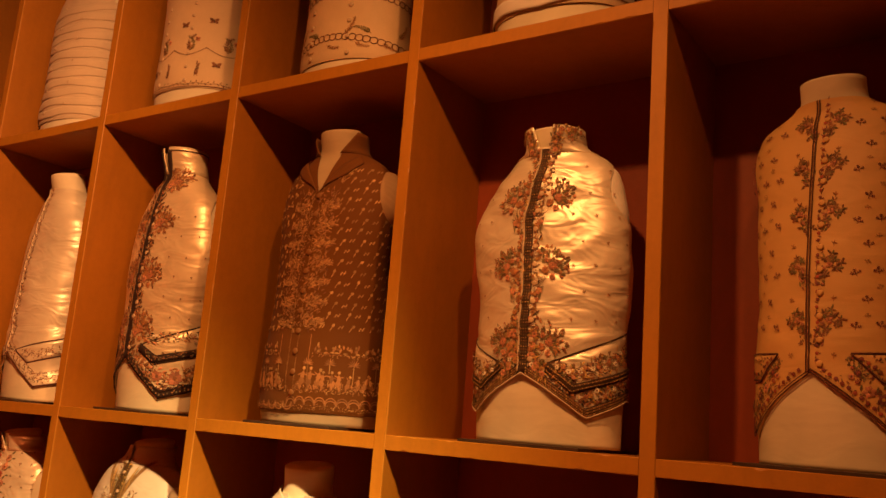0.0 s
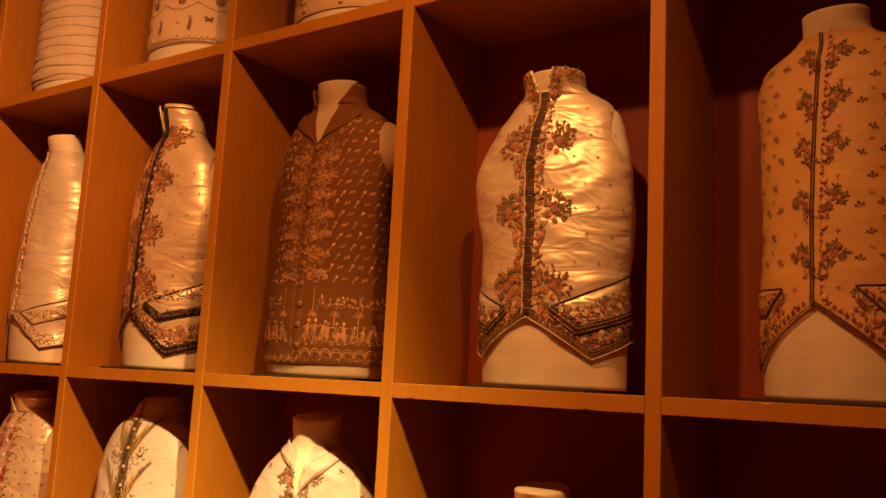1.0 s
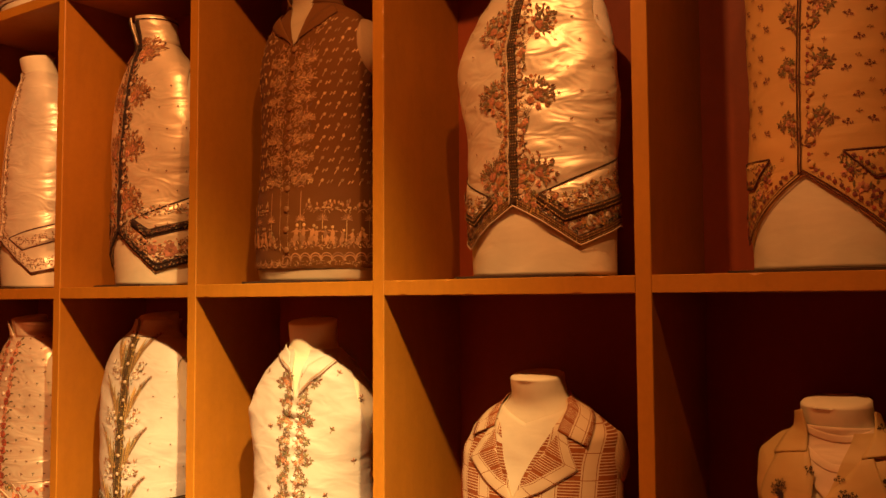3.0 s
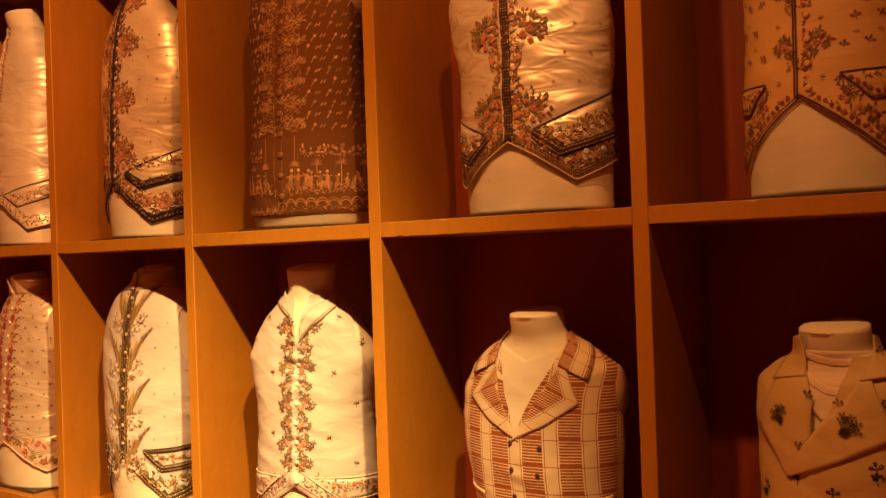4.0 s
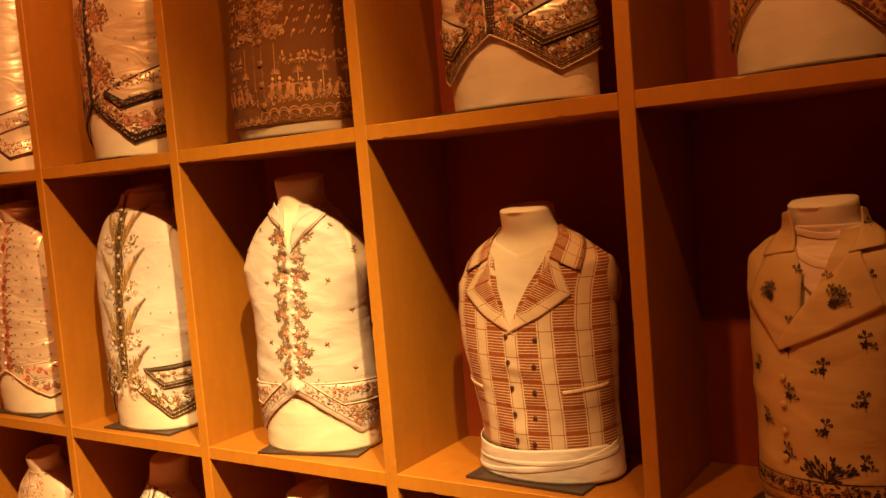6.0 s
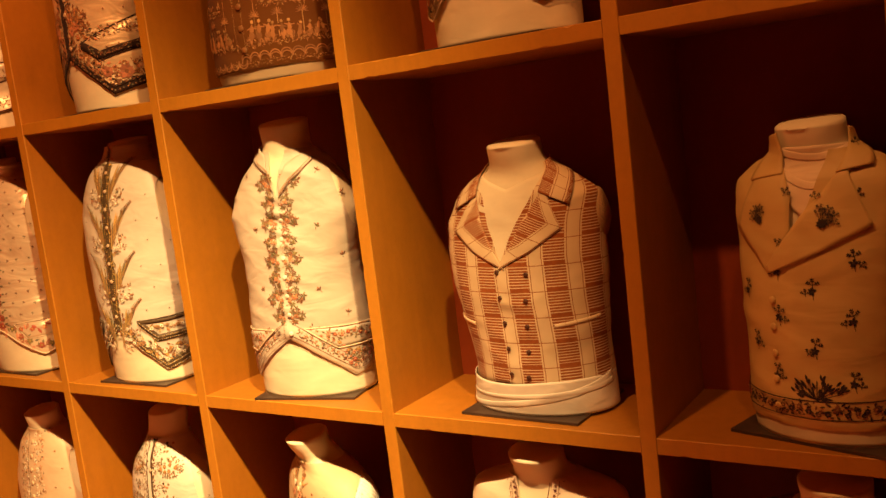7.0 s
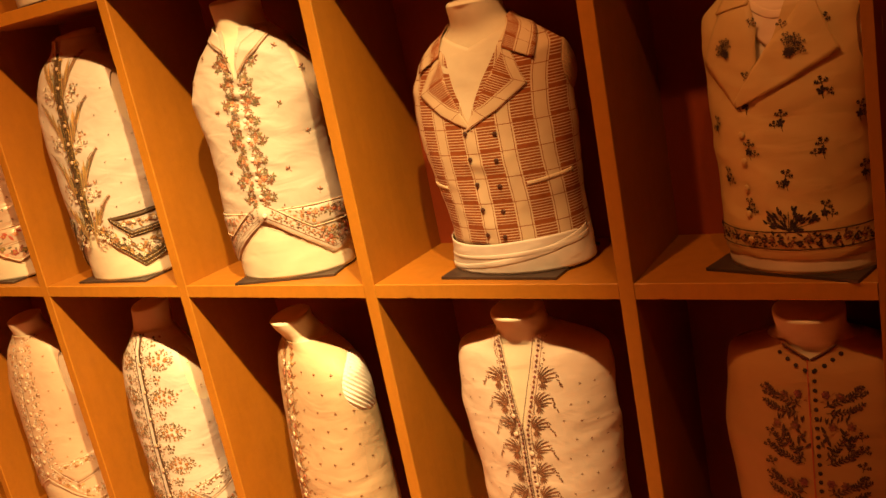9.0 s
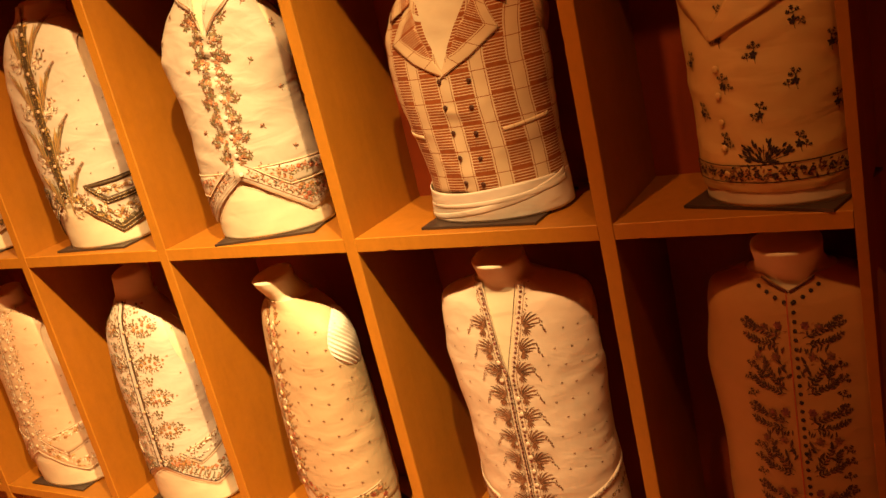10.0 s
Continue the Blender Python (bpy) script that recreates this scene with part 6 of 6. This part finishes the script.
def fern_waistcoat():
    t, f = stand(3, 1.452, 0.735, "off-white waistcoat with dark fern sprays along a deep open neck", turn=3, rows=[(0, 0.163, 0.003), (0.08, 0.165, 0.004), (0.14, 0.165, 0.004), (0.2, 0.162, 0.001), (0.32, 0.162, 0), (0.38, 0.165, -0.002), (0.44, 0.174, -0.004), (0.52, 0.178, -0.004), (0.6, 0.174, 0), (0.645, 0.168, 0), (0.662, 0.145, 0), (0.674, 0.105, 0)], neck=0.684, nod=0.038, y=0.108, throat=0.060)
    g = Garment(t, f, 0.0032, 20, pucker=0.002, peak=0.14, point=0.06, point_u=0.15, side=0.10, vdepth=0.200, vwide=0.041, vpow=0.85, arm=(0.58, 0.10, 0.060, 0.475))
    g.cloth(M_OFFWHITE, 0.006)
    for s in (1, -1):
        def run(o, z0=0.15):
            return [(s * (g.edge(z0 + (g.neck - 0.004 - z0) * i / 30) + o), z0 + (g.neck - 0.004 - z0) * i / 30) for i in range(31)]

        g.band("front_binding", run(-0.006 if s > 0 else 0.0), run(-0.0045 if s > 0 else 0.0015), M_EDGE, 0.0042, 60, 2)
        g.stem("umber", run(0.014), 0.0011)
        g.runner(run(0.007), 0.0105, ["umber", "plum"], 0.0032, 0.0, "dots")
        g.garland(run(0.007), 0.0035, 130, ["umber", "tan"], 0.0042, 0.36)
        g.garland(run(0.018), 0.003, 110, ["umber", "grey", "umber"], 0.0058, 0.32)
        for k in range(9):
            z = 0.182 + 0.0512 * k
            e = g.edge(z) + 0.019
            for a, L, bend, w in ((116, 0.022, 50, 0.0024), (98, 0.030, 58, 0.0027), (80, 0.036, 62, 0.0030), (60, 0.040, 56, 0.0031), (40, 0.040, 44, 0.0030), (16, 0.034, 20, 0.0027), (-8, 0.026, -14, 0.0025), (-30, 0.018, -40, 0.0023)):
                tip = g.plume("umber", s * e, z, L, a, bend, w, s)
            for q in range(11):
                d = q / 10
                g.dot("umber", s * (e + 0.031 + 0.014 * d + g.rnd.uniform(-0.004, 0.004) * (1.2 - d)), z + 0.011 - 0.026 * d + g.rnd.uniform(-0.004, 0.004) * (1.2 - d), 0.0017)
            for a, L in ((-116, 0.014), (-98, 0.018), (-80, 0.019), (-62, 0.019), (-42, 0.016)):
                g.leaf("umber", s * (e + 0.004), z - 0.004, L, 0.0034, a if s > 0 else 180 - a)
            g.flower("umber", "tan", s * (e + 0.006), z - 0.002, 0.0050, 6)
        g.band("pocket_border", [(s * 0.10, 0.165), (s * 0.24, 0.225)], [(s * 0.10, 0.182), (s * 0.24, 0.242)], M_OFFWHITE, 0.0022, 24, 2, 0.0008)
        g.lift += 0.0016
        g.garland([(s * 0.10, 0.173), (s * 0.24, 0.233)], 0.006, 70, ["umber", "plum", "umber"], 0.007, 0.34)
        g.garland([(s * 0.10, 0.14), (s * 0.24, 0.20)], 0.008, 50, ["umber", "grey"], 0.009, 0.34, ("umber",), 0.006)
        g.lift -= 0.0016
        g.garland(g.hem_line(s * 0.03, s * 0.25, 0.02), 0.010, 90, ["umber", "plum"], 0.009, 0.34)
    g.scatter(0.034, 0.040, 0.26, 0.62, 0.088, 0.23, lambda u, z: g.sprig("umber", u, z, 0.0040))
    g.buttons(M_OFFWHITE, [0.16 + 0.034 * q for q in range(9)], 0.009, 0.0060)
    g.buttons(M_OFFWHITE, [0.475, 0.515], -0.020, 0.0060)
    g.finish()


def dark_vine_waistcoat():
    t, f = stand(3, 2.015, 0.742, "tan silk waistcoat with dark vine embroidery and black studs", turn=1, rows=[(0, 0.156, 0), (0.2, 0.156, 0), (0.32, 0.155, 0), (0.38, 0.158, 0), (0.44, 0.164, 0), (0.5, 0.168, 0), (0.56, 0.161, 0), (0.62, 0.155, 0), (0.665, 0.145, 0), (0.680, 0.105, 0)], neck=0.688, nod=0.038, y=0.106, throat=0.063)
    g = Garment(t, f, 0.0018, 21, pucker=0.001, straight=0.05, vdepth=0.030, vwide=0.043, arm=(0.60, 0.07, 0.050, 0.475))
    g.cloth(M_DARKTAN_DIMMED, 0.004)
    g.stem("red", g.front_line(-0.004, 0.06, g.neck - 0.032), 0.0022, 0.0035)
    g.runner(g.front_line(0.006, 0.06, g.neck - 0.04), 0.0165, ["black"], 0.0040, 0.0, "dots")
    for s in (1, -1):
        rim = [(s * g.edge(g.neck - 0.030 + 0.029 * i / 12), g.neck - 0.030 + 0.029 * i / 12) for i in range(13)]
        g.band("neck_binding", rim, [(u + s * 0.002, z - 0.004) for u, z in rim], M_EDGE, 0.0035, 30, 2)
        g.runner([(u + s * 0.008, z - 0.019) for u, z in rim], 0.0165, ["black"], 0.0040, 0.0, "dots")
        for z0 in (-0.020, 0.140, 0.300, 0.460):
            # a branch that droops outwards, with leaf tips
            for (u1, z1, L, a, c) in ((0.018, 0.115, 0.060, 62, -20), (0.022, 0.105, 0.050, 86, 10), (0.016, 0.020, 0.058, 48, 30), (0.018, 0.012, 0.050, 72, 20)):
                if z0 + z1 > 0.06:
                    g.spray("bark", s * u1, z0 + z1, L, 90 - s * a, 7, 0.34, s * c, 0.21)
                    g.spray("bark", s * (u1 + 0.62 * L), z0 + z1 + 0.35 * L * math.cos(radians(a)), 0.028, 90 - s * (a - 25), 4, 0.36, 0, 0.36)
            for q in range(9):
                if z0 + 0.09 > 0.07:
                    g.leaf("bark", s * (0.014 + 0.0055 * q), z0 + 0.102 + g.rnd.uniform(-0.004, 0.004), 0.013, 0.0032, 262 + g.rnd.uniform(-20, 20))
            for uu, zz in ((0.020, 0.066), (0.012, 0.050), (0.026, 0.045), (0.052, 0.050), (0.050, 0.064)):
                if z0 + zz > 0.07:
                    g.leaf("bark", s * uu, z0 + zz, 0.019, 0.0055, 90 - s * g.rnd.uniform(-30, 40))
                    g.leaf("bark", s * (uu + 0.004), z0 + zz - 0.008, 0.015, 0.005, 90 + s * g.rnd.uniform(20, 70))
            for uu, zz, c in ((0.045, 0.135, "brown"), (0.022, 0.138, "plum"), (0.030, 0.082, "brown"), (0.060, 0.082, "brown")):
                if z0 + zz > 0.07:
                    g.flower(c, "plum", s * uu, z0 + zz, 0.0085, 6)
                    g.garland([(s * (uu - 0.012), z0 + zz - 0.012), (s * (uu + 0.012), z0 + zz - 0.004)], 0.006, 8, ["ochre", "brown", "tan"], 0.008, 0.3)
            for uu, zz in ((0.088, 0.140), (0.086, 0.060), (0.088, 0.036), (0.086, 0.005)):
                if z0 + zz > 0.07:
                    g.twig("bark", s * (uu - 0.012), z0 + zz, 0.014)
    g.finish()


for make in (ribbed_waistcoat, butterfly_waistcoat, chain_waistcoat, plain_waistcoat, cream_scroll_waistcoat, peach_satin_waistcoat, brown_waistcoat,
             ivory_satin_waistcoat, sprigged_tan_waistcoat, pink_brocade_waistcoat, gold_leaf_waistcoat, flower_spray_waistcoat, plaid_waistcoat,
             shawl_collar_waistcoat, pale_gold_waistcoat, leaf_cluster_waistcoat, turned_peach_waistcoat, fern_waistcoat, dark_vine_waistcoat):
    make()
